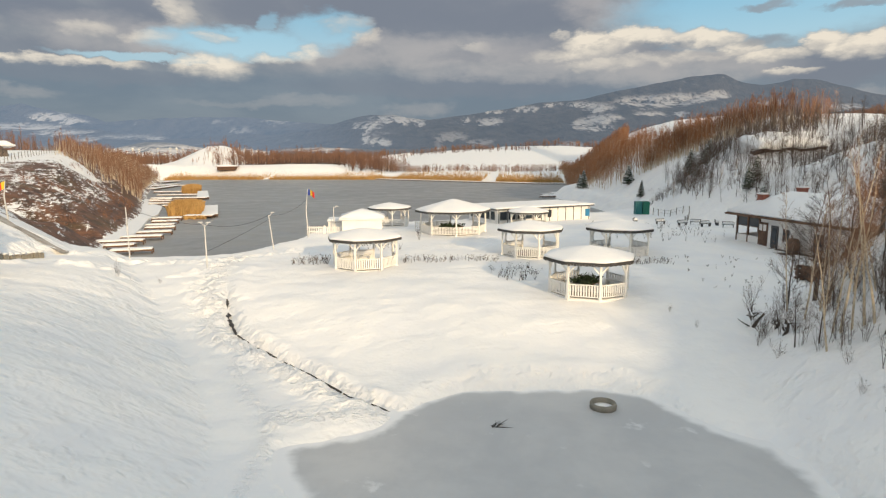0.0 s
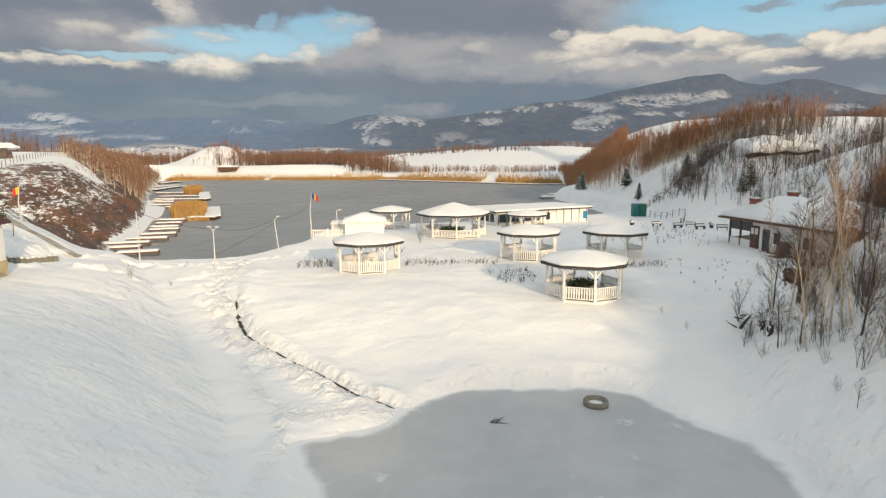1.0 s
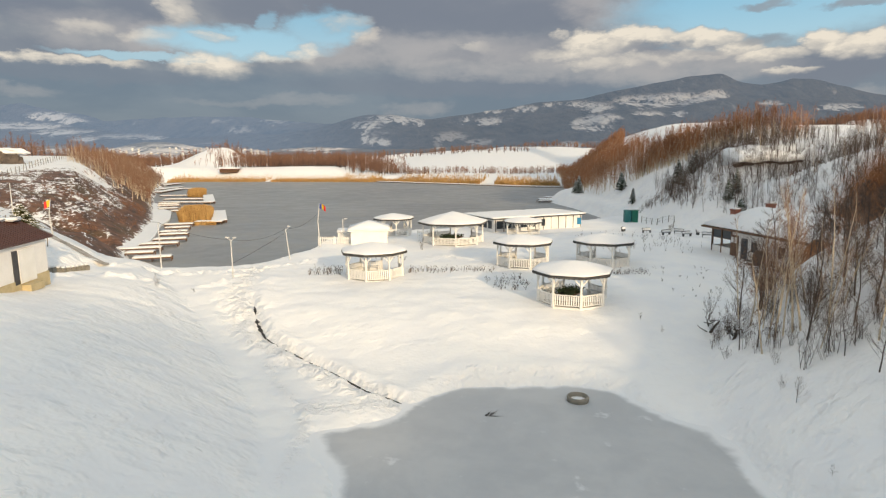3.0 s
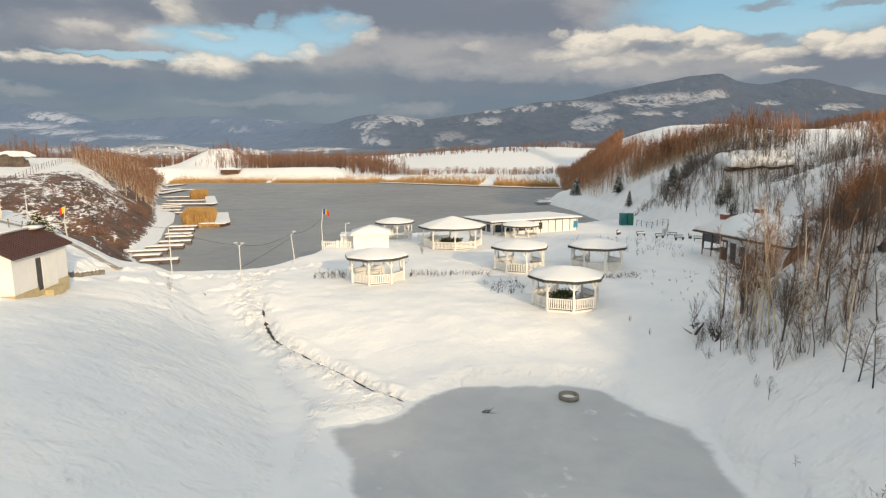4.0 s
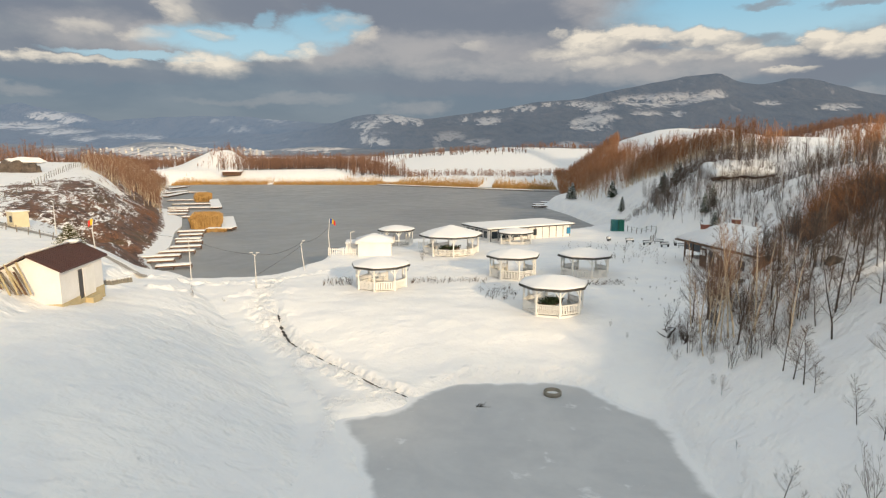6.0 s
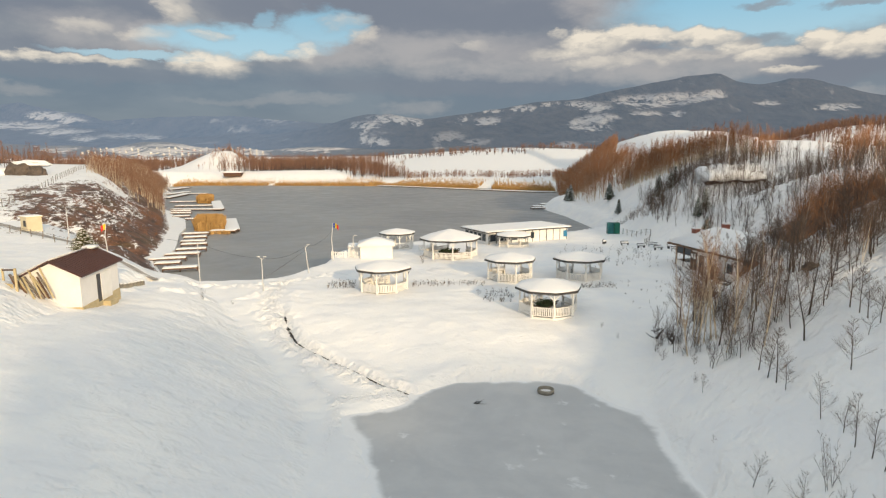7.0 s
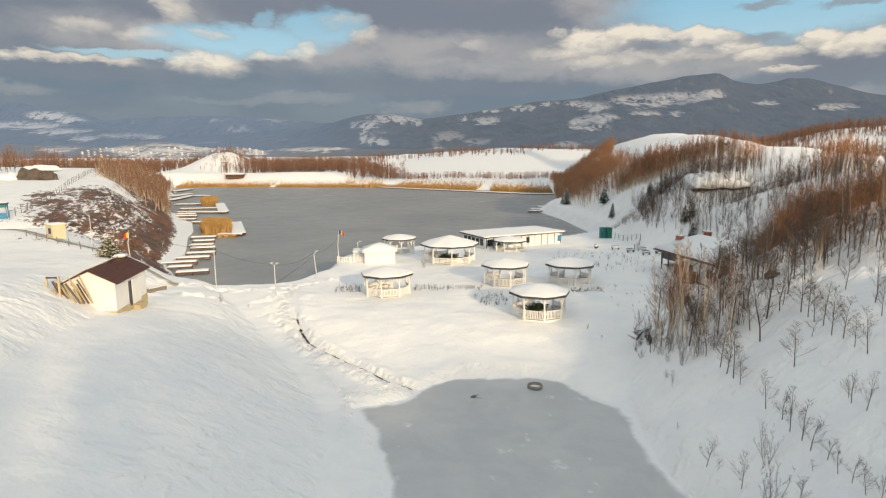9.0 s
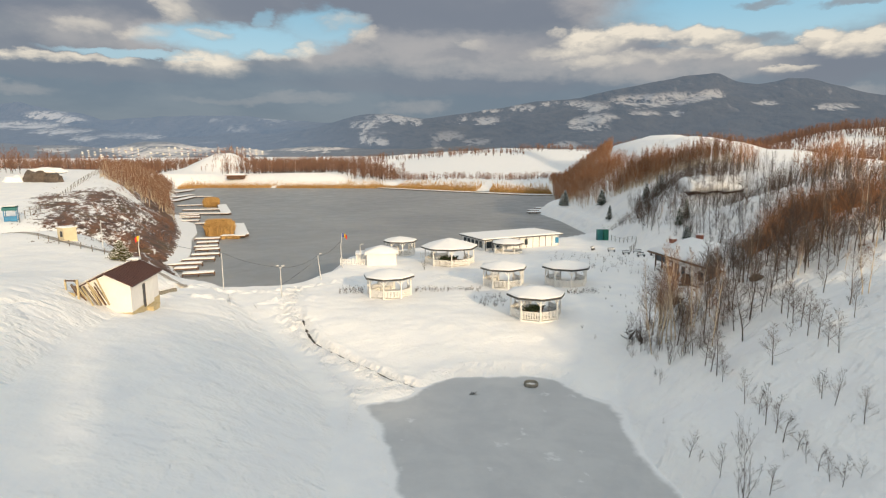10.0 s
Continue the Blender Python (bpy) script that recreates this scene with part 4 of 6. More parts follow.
def make_restaurant():
    """White low house under a hipped snowy roof, veranda at its far end."""
    h = thing("restaurant", 30.0, 60.0, 0.35, 11, "low white house with a snowy hipped roof and timber veranda", "house")
    # local: facade along -y from the origin, depth along +x
    part("wall", joined(box(0.3, 11.2, 2.75, pose(0.15, -9.0, 0)), box(7.0, 0.3, 2.75, pose(3.8, -14.6, 0)), box(7.0, 0.3, 2.75, pose(3.8, -3.4, 0)), box(0.3, 11.2, 2.75, pose(7.3, -9.0, 0))), M_WALL, h, "white rendered wall")
    part("plinth", box(8.4, 15.6, 0.45, pose(3.6, -7.6, -0.42)), M_ROCK, h, "dark stone terrace")
    part("terrace", box(1.5, 15.2, 0.10, pose(-0.9, -7.4, -0.12)), M_ROCK, h, "cleared dark paving")
    for y in (0, -1.6, -3.2):
        part("post", box(0.16, 0.16, 2.7, pose(0.1, y, 0)), M_TIMBER, h)
    for x in (2.6, 5.0, 7.3):
        part("post", box(0.16, 0.16, 2.7, pose(x, 0, 0)), M_TIMBER, h)
    part("parapet", joined(box(0.1, 3.2, 0.8, pose(0.1, -1.6, 0)), box(7.2, 0.1, 0.8, pose(3.7, 0, 0))), M_WALL, h, "white veranda parapet")
    for y in (-0.8, -2.4):
        pane_window(h, 1.4, 0.9, pose(0.1, y, 1.7, 0, 0, 90), M_TIMBER, 0)
    g = part("gate", box(0.12, 1.15, 2.3, pose(-0.04, -3.85, 0.0)), M_TIMBER, h, "brown boarded double door")
    for y in (-4.12, -3.58):
        part("pane", box(0.04, 0.36, 0.6, pose(-0.11, y, 1.5)), M_WALL, g)
    d = part("door", box(0.9, 0.1, 2.1, pose(-0.02, -5.35, 0.02, 0, 0, 90)), M_DARK, h, "dark glazed door")
    part("pane", box(0.5, 0.03, 1.5, pose(-0.08, -5.35, 0.4, 0, 0, 90)), M_GLASS, d)
    pane_window(h, 0.7, 1.0, pose(-0.02, -6.75, 0.9, 0, 0, 90), M_DARK)
    pane_window(h, 0.9, 1.0, pose(-0.02, -10.4, 0.9, 0, 0, 90), M_DARK)
    part("roof", hip_roof(0, 7.5, -14.7, 0.2, 2.72, 1.9, 3.4, 0.14, 0.75), M_TIMBER, h, "brown eaves boards")
    part("snow_cap", rounded(hip_roof(0, 7.5, -14.7, 0.2, 2.885, 2.0, 3.4, 0.30, 0.72), 0.14), M_SNOW, h, "thick snow on the hipped roof", True)
    for x, y, zz in ((1.9, -1.1, 3.4), (4.7, -3.0, 4.1)):
        c = part("chimney", joined(box(0.62, 0.8, 1.3, pose(x, y, zz)), box(0.74, 0.92, 0.12, pose(x, y, zz + 1.25))), M_BRICK, h, "red brick chimney")
        part("chimney_snow", rounded(box(0.70, 0.88, 0.16, pose(x, y, zz + 1.372)), 0.05, 2), M_SNOW, c)
    b = thing("wooden_barrel", 30.9, 51.6, 0.3, 0, "tall brown wooden barrel standing by the white wall", "barrel")
    part("staves", lofted([ring_points(14, 0.42, 0), ring_points(14, 0.55, 0.5), ring_points(14, 0.56, 0.9), ring_points(14, 0.42, 1.4)]), M_TIMBER, b)
    for z in (0.3, 1.1):
        part("hoop", lofted([ring_points(14, 0.545, z), ring_points(14, 0.56, z + 0.06)]), M_DARK, b)


make_restaurant()


def make_lake_house():
    """Long low white pavilion, veranda windows along its near half, flat snowy roof."""
    h = thing("lake_house", 7.8, 83.9, -0.72, 26, "long low white lake house with a flat snow-covered roof", "house")
    L, W, H = 16.6, 8.4, 2.25
    part("wall", joined(box(L, 0.25, H, pose(L / 2, 0.12, 0)), box(L, 0.25, H, pose(L / 2, W - 0.12, 0)), box(0.25, W - 0.5, H, pose(L - 0.12, W / 2, 0)), box(0.25, W - 0.5, H, pose(0.12, W / 2, 0))), M_WALL, h, "white boarded wall")
    for k in range(12):
        part("wall_post", box(0.10, 0.06, H, pose(0.2 + k * (L - 0.4) / 11, -0.03, 0)), M_DARK, h)
    for k in range(5):
        pane_window(h, 1.2, 1.25, pose(0.95 + k * 1.47, -0.05, 0.75), M_POLE, 0)
        pane_window(h, 1.2, 1.25, pose(-0.05, 1.2 + k * 1.5, 0.75, 0, 0, 90), M_POLE, 0)
    pane_window(h, 0.6, 1.0, pose(9.0, -0.05, 0.85), M_DARK, 0)
    part("door", box(0.9, 0.08, 1.95, pose(10.0, -0.05, 0.03)), M_WHITE, h, "white boarded door")
    part("board", box(0.8, 0.08, 1.1, pose(L - 0.5, -0.07, 0.65)), M_BLUE, h, "bright blue board")
    part("roof", box(L + 1.0, W + 1.0, 0.14, pose(L / 2, W / 2, H)), M_DARK, h, "dark roof edge")
    part("snow_cap", snow_slab([(-0.5, -0.5), (L + 0.5, -0.5), (L + 0.5, W + 0.5), (-0.5, W + 0.5)], H + 0.145, 0.24, 0.06, 3), M_SNOW, h, "smooth snow on the flat roof", True)


make_lake_house()


def make_kiosk():
    h = thing("kiosk", -9.2, 67.4, 0.1, 6, "small white kiosk with shutters closed and a snowy roof", "kiosk")
    part("wall", box(4.4, 3.6, 2.1), M_WALL, h, "white boarded wall")
    part("roof", hip_roof(-2.2, 2.2, -1.8, 1.8, 2.1, 0.75, 1.6, 0.08, 0.35), M_WHITE, h)
    part("snow_cap", rounded(hip_roof(-2.2, 2.2, -1.8, 1.8, 2.19, 0.80, 1.6, 0.22, 0.34), 0.10), M_SNOW, h, "thick snow on the roof", True)
    a = part("lean_to", box(2.6, 2.4, 1.7, pose(-2.6, 1.6, 0)), M_WALL, h, "low white annexe")
    part("lean_to_snow", snow_slab([(-4.0, 0.3), (-1.2, 0.3), (-1.2, 2.9), (-4.0, 2.9)], 1.71, 0.3, 0.05, 5), M_SNOW, a, "", True)


make_kiosk()


def make_shed():
    """White shed with a brown metal roof, gable towards the pond."""
    h = thing("garden_shed", -27.7, 29.6, 2.75, 7, "white shed with a brown metal roof and ochre plinth", "shed")
    W, L, H, R = 4.0, 6.9, 2.95, 4.0
    for name, y in (("gable_wall", 0.1), ("gable_wall", L - 0.1)):
        b = bmesh.new()
        f = [b.verts.new(p) for p in ((-W, y - 0.1, 0), (0, y - 0.1, 0), (0, y - 0.1, H), (-W / 2, y - 0.1, R - 0.12), (-W, y - 0.1, H))]
        g = bmesh.ops.extrude_face_region(b, geom=[b.faces.new(f)])
        bmesh.ops.translate(b, vec=(0, 0.2, 0), verts=[v for v in g["geom"] if isinstance(v, bmesh.types.BMVert)])
        bmesh.ops.recalc_face_normals(b, faces=b.faces[:])
        part(name, b, M_WALL, h, "white rendered gable")
    part("side_wall", box(0.2, L - 0.4, H, pose(-0.1, L / 2, 0)), M_WALL, h)
    part("side_wall", box(0.2, L - 0.4, H, pose(-W + 0.1, L / 2, 0)), M_WALL, h)
    part("plinth", joined(box(W + 0.06, 0.06, 1.0, pose(-W / 2, -0.03, -0.6)), box(0.06, L, 1.0, pose(0.03, L / 2, -0.6))), M_PLINTH, h, "ochre plinth")
    for s in (0, 1):
        b = bmesh.new()
        e, r = (0.35, -W / 2) if s == 0 else (-W - 0.35, -W / 2)
        zz = H - 0.18
        quad = [b.verts.new(p) for p in ((e, -0.4, zz), (e, L + 0.4, zz), (r, L + 0.4, R), (r, -0.4, R))]
        top = [b.verts.new((v.co.x, v.co.y, v.co.z + 0.10)) for v in quad]
        b.faces.new(quad[::-1] if s == 0 else quad)
        b.faces.new(top if s == 0 else top[::-1])
        for k in range(4):
            b.faces.new((quad[k], quad[(k + 1) % 4], top[(k + 1) % 4], top[k]))
        bmesh.ops.recalc_face_normals(b, faces=b.faces[:])
        slope = part("roof", b, M_ROOF_BROWN, h, "bare brown metal roof" if s == 0 else "")
        if s == 0:
            n = 22
            rib = mesh_of("seam", beam((0.36, 0, zz + 0.12), (-W / 2 + 0.02, 0, R + 0.12), 0.035, 0.03), M_ROOF_BROWN)
            for k in range(n):
                part("seam", rib, None, slope).matrix_basis = pose(0, -0.35 + (L + 0.7) * k / (n - 1), 0)
        else:
            part("snow_cap", rounded(joined(lofted([[(e, -0.35, zz + 0.1), (e, L + 0.38, zz + 0.1), (r + 0.1, L + 0.38, R + 0.1), (r + 0.1, -0.35, R + 0.1)], [(e, -0.35, zz + 0.32), (e, L + 0.38, zz + 0.32), (r + 0.22, L + 0.38, R + 0.3), (r + 0.22, -0.35, R + 0.3)]])), 0.06, 2), M_SNOW, slope, "", True)
    part("ridge_snow", rounded(box(1.0, 1.3, 0.24, pose(-W / 2 + 0.1, L - 0.4, R + 0.04)), 0.09, 2), M_SNOW, h, "", True)
    d = part("door", box(0.08, 1.9, 2.25, pose(0.05, 4.3, 0.15)), M_WHITE, h, "white metal door")
    # dark slab on the wall stands for the shade inside an open doorway
    part("door_gap", box(0.06, 0.55, 2.25, pose(0.04, 3.0, 0.15)), M_DARK, h, "dark slab for the shade in an open doorway")
    part("step", box(0.6, 1.6, 0.5, pose(0.33, 4.2, -0.45)), M_PLINTH, h)
    return h


make_shed()


def make_hut():
    h = thing("gate_hut", -52.3, 60.5, 5.0, -34, "small pale yellow hut with one dark window", "hut")
    part("wall", box(1.9, 1.7, 2.1, None, 0.03), M_YELLOW, h)
    part("roof", box(2.1, 1.9, 0.12, pose(0, 0, 2.1)), M_YELLOW, h)
    part("snow_cap", snow_slab([(-1.05, -0.95), (1.05, -0.95), (1.05, 0.95), (-1.05, 0.95)], 2.225, 0.12), M_SNOW, h, "", True)
    pane_window(h, 0.6, 0.7, pose(0.25, -0.86, 1.0))


make_hut()


def make_toilet(x, mat, label):
    t = thing("portable_toilet", x, 97.6, ground(x, 97.6) - 0.05, 0, label, "portable toilet", "toilets by the hillside")
    part("cabin", box(1.08, 1.08, 2.0, None, 0.03), mat, t)
    part("roof", lofted([ring_points(4, 0.80, 2.0, math.pi / 4), ring_points(4, 0.74, 2.14, math.pi / 4), ring_points(4, 0.4, 2.2, math.pi / 4)]), mat, t)
    part("door", box(0.72, 0.03, 1.75, pose(0, -0.555, 0.1)), mat, t)


make_toilet(32.3, M_TEAL, "blue-green plastic portable toilet at the foot of the slope")
make_toilet(33.5, M_GREEN, "green plastic portable toilet at the foot of the slope")

# ---------- masts, flags and cables ----------
def make_mast(x, y, top, lean=(0, 0), label="", arm=None):
    z = ground(x, y)
    m = thing("lamp_post", x, y, z - 0.3, 0, label, "lamp post", "masts along the shore")
    tip = Vector((lean[0], lean[1], top - z + 0.3))
    part("pole", rod((0, 0, 0), tip, 0.07, 0.045, 8), M_POLE, m)
    if arm:
        part("arm", joined(*[rod(tip - Vector((0, 0, 0.15)), tip + Vector(a), 0.03, 0.025) for a in arm]), M_POLE, m)
        for a in arm:
            part("lamp_head", box(0.34, 0.16, 0.09, Matrix.Translation(tip + Vector(a))), M_POLE, m)
    return Vector((x, y, z - 0.3)) + tip


tip_1 = make_mast(-27.6, 51.4, 4.95, (0, 0), "tall pale lamp post on the snowy bank")
tip_2 = make_mast(-19.3, 47.6, 3.75, (0.0, 0), "slim lamp post with two short arms", ((-0.32, 0, 0.16), (0.32, 0, 0.14)))
tip_3 = make_mast(-16.2, 56.0, 3.7, (-0.35, 0), "leaning lamp post above the lake", ((0.38, 0, 0.22),))
tip_5 = make_mast(-12.3, 66.5, 3.6, (0, 0), "short lamp post beside the kiosk", ((0.35, 0, 0.0),))
tip_6 = make_mast(-45.5, 57.0, 8.6, (0, 0), "grey utility post by the road")


def make_flag(x, y, top, label, fly):
    z = ground(x, y)
    f = thing("flagpole", x, y, z - 0.2, 0, label, "flagpole", "flags by the lake")
    h = top - z + 0.2
    part("pole", joined(rod((0, 0, 0), (-0.15, 0, h * 0.6), 0.075, 0.06, 8), rod((-0.15, 0, h * 0.6), (0.1, 0, h), 0.055, 0.03, 8)), M_POLE, f)
    flag = None
    for k, mat in enumerate((M_NAVY, M_GOLD, M_RED)):
        def cloth(u, v, k=k):
            s = (k + u) / 3
            return (0.1 + s * fly, 0.16 * math.sin(s * 5.0), h - 0.05 - 0.62 * v - 0.35 * s * s)
        stripe = soft_grid(5, 6, cloth)
        if flag is None:
            flag = part("flag", stripe, mat, f, "drooping flag in blue, yellow and red stripes", True)
        else:
            part("stripe", stripe, mat, flag, "", True)
    return Vector((x, y, top))


make_flag(-14.6, 63.7, 5.75, "leaning flagpole with a striped flag above the lake", 0.75)
make_flag(-37.3, 50.6, 7.35, "flagpole with a striped flag beside the road", -0.55)


def cable(a, b, sag, label):
    c = bpy.data.curves.new("cable", "CURVE")
    c.dimensions, c.bevel_depth, c.bevel_resolution = "3D", 0.016, 1
    s = c.splines.new("POLY")
    n = 16
    s.points.add(n)
    for k in range(n + 1):
        p = Vector(a).lerp(Vector(b), k / n)
        s.points[k].co = (p.x, p.y, p.z - sag * 4 * (k / n) * (1 - k / n), 1)
    c.materials.append(M_WIRE)
    tagged(new("cable", c), label, "cable", "overhead cables")


cable(tip_1, tip_2, 0.35, "thin black overhead cable between posts")
cable(tip_2, tip_3, 0.5, "thin black overhead cable between posts")
cable(tip_3, (-14.7, 63.7, 4.6), 0.5, "thin black overhead cable to the flagpole")
cable(tip_2 - Vector((0, 0, 2.2)), tip_3 - Vector((0, 0, 0.4)), 0.1, "thin slack cable between posts")
cable(tip_6, tip_1, 0.8, "thin black overhead cable above the road")

# ---------- landing stages ----------
def make_dock(x0, y0, x1, y1, w, z=-3.0):
    """A boarded jetty on posts, under snow."""
    a, b = Vector((x0, y0, 0)), Vector((x1, y1, 0))
    L, ang = (b - a).length, math.degrees(math.atan2(y1 - y0, x1 - x0))
    d = thing("jetty", x0, y0, z, ang, "snow-covered timber jetty over the frozen lake", "jetty", "jetties along the shore")
    part("deck", box(L, w, 0.22, pose(L / 2, 0, -0.22)), M_TIMBER, d)
    part("snow_cap", snow_slab([(0, -w / 2), (L, -w / 2), (L, w / 2), (0, w / 2)], 0.004, 0.20, 0.03, x0), M_SNOW, d, "", True)
    post = mesh_of("pile", rod((0, 0, -1.6), (0, 0, -0.1), 0.09, 0.08), M_TIMBER)
    n = max(2, int(L / 2.5))
    for k in range(n + 1):
        for s in (-1, 1):
            part("pile", post, None, d).matrix_basis = pose(L * k / n, s * w * 0.42, 0)
    return d


for row in ((-44.5, 78.2, -39.6, 79.7, 1.6), (-48.0, 83.0, -44.2, 83.9, 1.6), (-51.0, 87.0, -45.2, 88.6, 1.6), (-50.5, 92.2, -44.8, 93.7, 1.7), (-51.0, 97.8, -45.9, 99.4, 1.6), (-53.0, 104.6, -48.3, 106.0, 1.7),
            (-55.0, 109.0, -50.2, 110.1, 1.6), (-57.0, 115.4, -52.5, 116.7, 1.7), (-60.0, 121.6, -54.4, 122.9, 1.7), (-55.5, 127.0, -49.6, 127.4, 2.0), (-50.8, 128.6, -60.4, 154.0, 3.4), (-73.5, 155.4, -69.7, 155.4, 1.8),
            (-81.0, 163.5, -76.0, 164.1, 1.8), (-86.0, 173.6, -80.0, 174.7, 1.8), (-89.0, 180.2, -83.2, 182.0, 1.8), (-92.0, 187.7, -74.4, 186.8, 2.4), (-76.2, 188.4, -91.0, 225.0, 3.6), (-97.0, 201.4, -83.6, 203.7, 2.0)):
    make_dock(*row)
for row in ((-108.0, 222.0, -97.0, 224.1, 2.2), (-121.0, 246.0, -124.0, 276.0, 4.0), (-126.0, 277.0, -114.3, 276.1, 2.6), (-150.0, 314.0, -150.3, 338.5, 4.5), (-132.0, 271.0, -131.2, 292.5, 4.0),
            (30.5, 183.0, 44.0, 186.0, 2.6), (32.0, 190.0, 46.0, 194.0, 3.0), (36.0, 199.0, 46.0, 203.0, 3.0)):
    make_dock(*row)
WALK_IN = [(-50.0, 86.0), (-51.5, 98), (-54.5, 106), (-61, 122), (-64.5, 134), (-74, 156), (-82, 166), (-90, 183)]
WALK_OUT = [(-96, 188), (-84, 164), (-72, 138), (-64, 122), (-60, 108), (-55, 92)]
solid("shore_walk", joined(prism(WALK_IN + WALK_OUT, -3.55, -3.16)), M_SNOW, label="flat snow-covered boardwalk along the lake", category="boardwalk", kind="structure")


def make_pier(name, pts, label):
    p = thing(name, *pts[0], LAKE_Z, 0, label, "pier")
    for (ax, ay), (bx, by) in zip(pts, pts[1:]):
        L, ang = math.hypot(bx - ax, by - ay), math.degrees(math.atan2(by - ay, bx - ax))
        m = pose(ax - pts[0][0], ay - pts[0][1], 0.45, 0, 0, ang)
        part("deck", box(L, 2.2, 0.25, m @ pose(L / 2, 0, -0.25)), M_TIMBER, p)
        part("snow_cap", snow_slab([(0, -1.1), (L, -1.1), (L, 1.1), (0, 1.1)], 0.004, 0.25), M_SNOW, p, "", True).matrix_basis = m


make_pier("long_pier", [(-38, 347), (20, 296), (45, 274), (56, 272)], "long snow-covered pier across the far shore")


def make_reeds(x, y, rx, ry, tall, n, seed, label):
    """A stand of dry reeds: thin bent blades."""
    rng = random.Random(seed)
    verts, faces = [], []
    for _ in range(n):
        u, v = rng.uniform(-1, 1), rng.uniform(-1, 1)
        if abs(u) ** 4 + abs(v) ** 4 > 1 + 0.3 * noise.noise(Vector((u * 2, v * 2, seed))):
            continue
        r, slant = max(abs(u), abs(v)), 0.36
        px, py = x + rx * u - slant * ry * v, y + ry * v
        h = tall * rng.uniform(0.65, 1.05) * (1 - 0.25 * r * r)
        w, t = rng.uniform(0.03, 0.07), rng.uniform(0, 3.14)
        dx, dy = rng.gauss(0, 0.18), rng.gauss(0, 0.18)
        k = len(verts)
        c, s = math.cos(t) * w, math.sin(t) * w
        verts += [(px - c, py - s, LAKE_Z - 0.1), (px + c, py + s, LAKE_Z - 0.1), (px + dx + c * 1.4, py + dy + s * 1.4, LAKE_Z + h * 0.8), (px + dx - c * 1.4, py + dy - s * 1.4, LAKE_Z + h * 0.8), (px + dx * 1.9, py + dy * 1.9, LAKE_Z + h)]
        faces += [(k, k + 1, k + 2, k + 3), (k + 3, k + 2, k + 4)]
    from_arrays("reeds", verts, faces, M_REED, label=label, category="reeds", kind="stuff")


make_reeds(-60.6, 139.8, 4.0, 10.5, 3.3, 6500, 1, "dense stand of golden dry reeds among the jetties")
make_reeds(-97.5, 231, 3.4, 12.0, 3.2, 3400, 2, "smaller stand of golden dry reeds among the jetties")
make_reeds(-53, 125.5, 2.6, 1.2, 0.9, 250, 4, "thin fringe of dry reeds by the jetty")

# ---------- things on the ice and snow ----------
def make_ring():
    r = thing("well_ring", 7.35, 25.9, POND_Z - 0.04, 0, "worn concrete ring frozen into the pond", "concrete ring")
    n = 28
    part("ring", lofted([ring_points(n, 0.60, 0), ring_points(n, 0.61, 0.26), ring_points(n, 0.57, 0.32), ring_points(n, 0.50, 0.31), ring_points(n, 0.48, 0.02)]), M_CONCRETE, r, "", True)
    part("snow_fill", lofted([ring_points(n, 0.475, 0.03), ring_points(n, 0.475, 0.10), ring_points(n, 0.3, 0.13)]), M_SNOW, r, "", True)


make_ring()

# ---------- the brook's open water ----------
def make_brook():
    rng = random.Random(4)
    verts, faces = [], []
    ys = np.arange(25.5, 40.6, 0.16)
    xs = np.interp(ys, STREAM_Y, STREAM_X)
    zs = height(xs, ys)
    for k, (x, y, z) in enumerate(zip(xs, ys, zs)):
        n = noise.noise(Vector((y * 0.8, 3.1, 0))) + 0.35 * noise.noise(Vector((y * 3.1, 7.7, 0)))
        w = max(0.02, 0.09 + 0.16 * n) + (0.10 if y > 36.4 and n > 0 else 0)
        for s in (-1, 1):
            verts.append((x + s * w * 0.9 + rng.gauss(0, 0.02), y - s * w * 0.25, z + 0.16 + 0.02 * s))
        if k and n > -0.28:
            q = 2 * k
            faces.append((q - 2, q - 1, q + 1, q))
    from_arrays("brook", verts, faces, M_MUD, label="narrow dark brook showing through trodden snow", category="brook", kind="structure")


make_brook()

# ---------- trees ----------
class Growth:
    """Collects thin tapered limbs as plain triangles."""

    def __init__(self):
        self.v, self.f = [], []

    def limb(self, pts, r0, r1, sides):
        k0 = len(self.v)
        n = len(pts)
        for i, p in enumerate(pts):
            d = (pts[min(i + 1, n - 1)] - pts[max(i - 1, 0)]).normalized()
            a = d.orthogonal().normalized()
            b = d.cross(a)
            r = r0 + (r1 - r0) * i / (n - 1)
            for s in range(sides):
                t = 2 * math.pi * s / sides
                self.v.append(p + (a * math.cos(t) + b * math.sin(t)) * r)
        for i in range(n - 1):
            for s in range(sides):
                q, w = k0 + i * sides + s, k0 + i * sides + (s + 1) % sides
                self.f.append((q, w, w + sides, q + sides))

    def twig(self, a, b, r):
        k = len(self.v)
        d = (b - a).normalized()
        o = d.orthogonal().normalized()
        c = d.cross(o)
        self.v += [a + o * r, a - o * r * 0.5 + c * r * 0.87, a - o * r * 0.5 - c * r * 0.87, b]
        self.f += [(k, k + 1, k + 3), (k + 1, k + 2, k + 3), (k + 2, k, k + 3)]

    def mesh(self, name, mat):
        data = bpy.data.meshes.new(name)
        data.from_pydata(self.v, [], self.f)
        data.materials.append(mat)
        return data


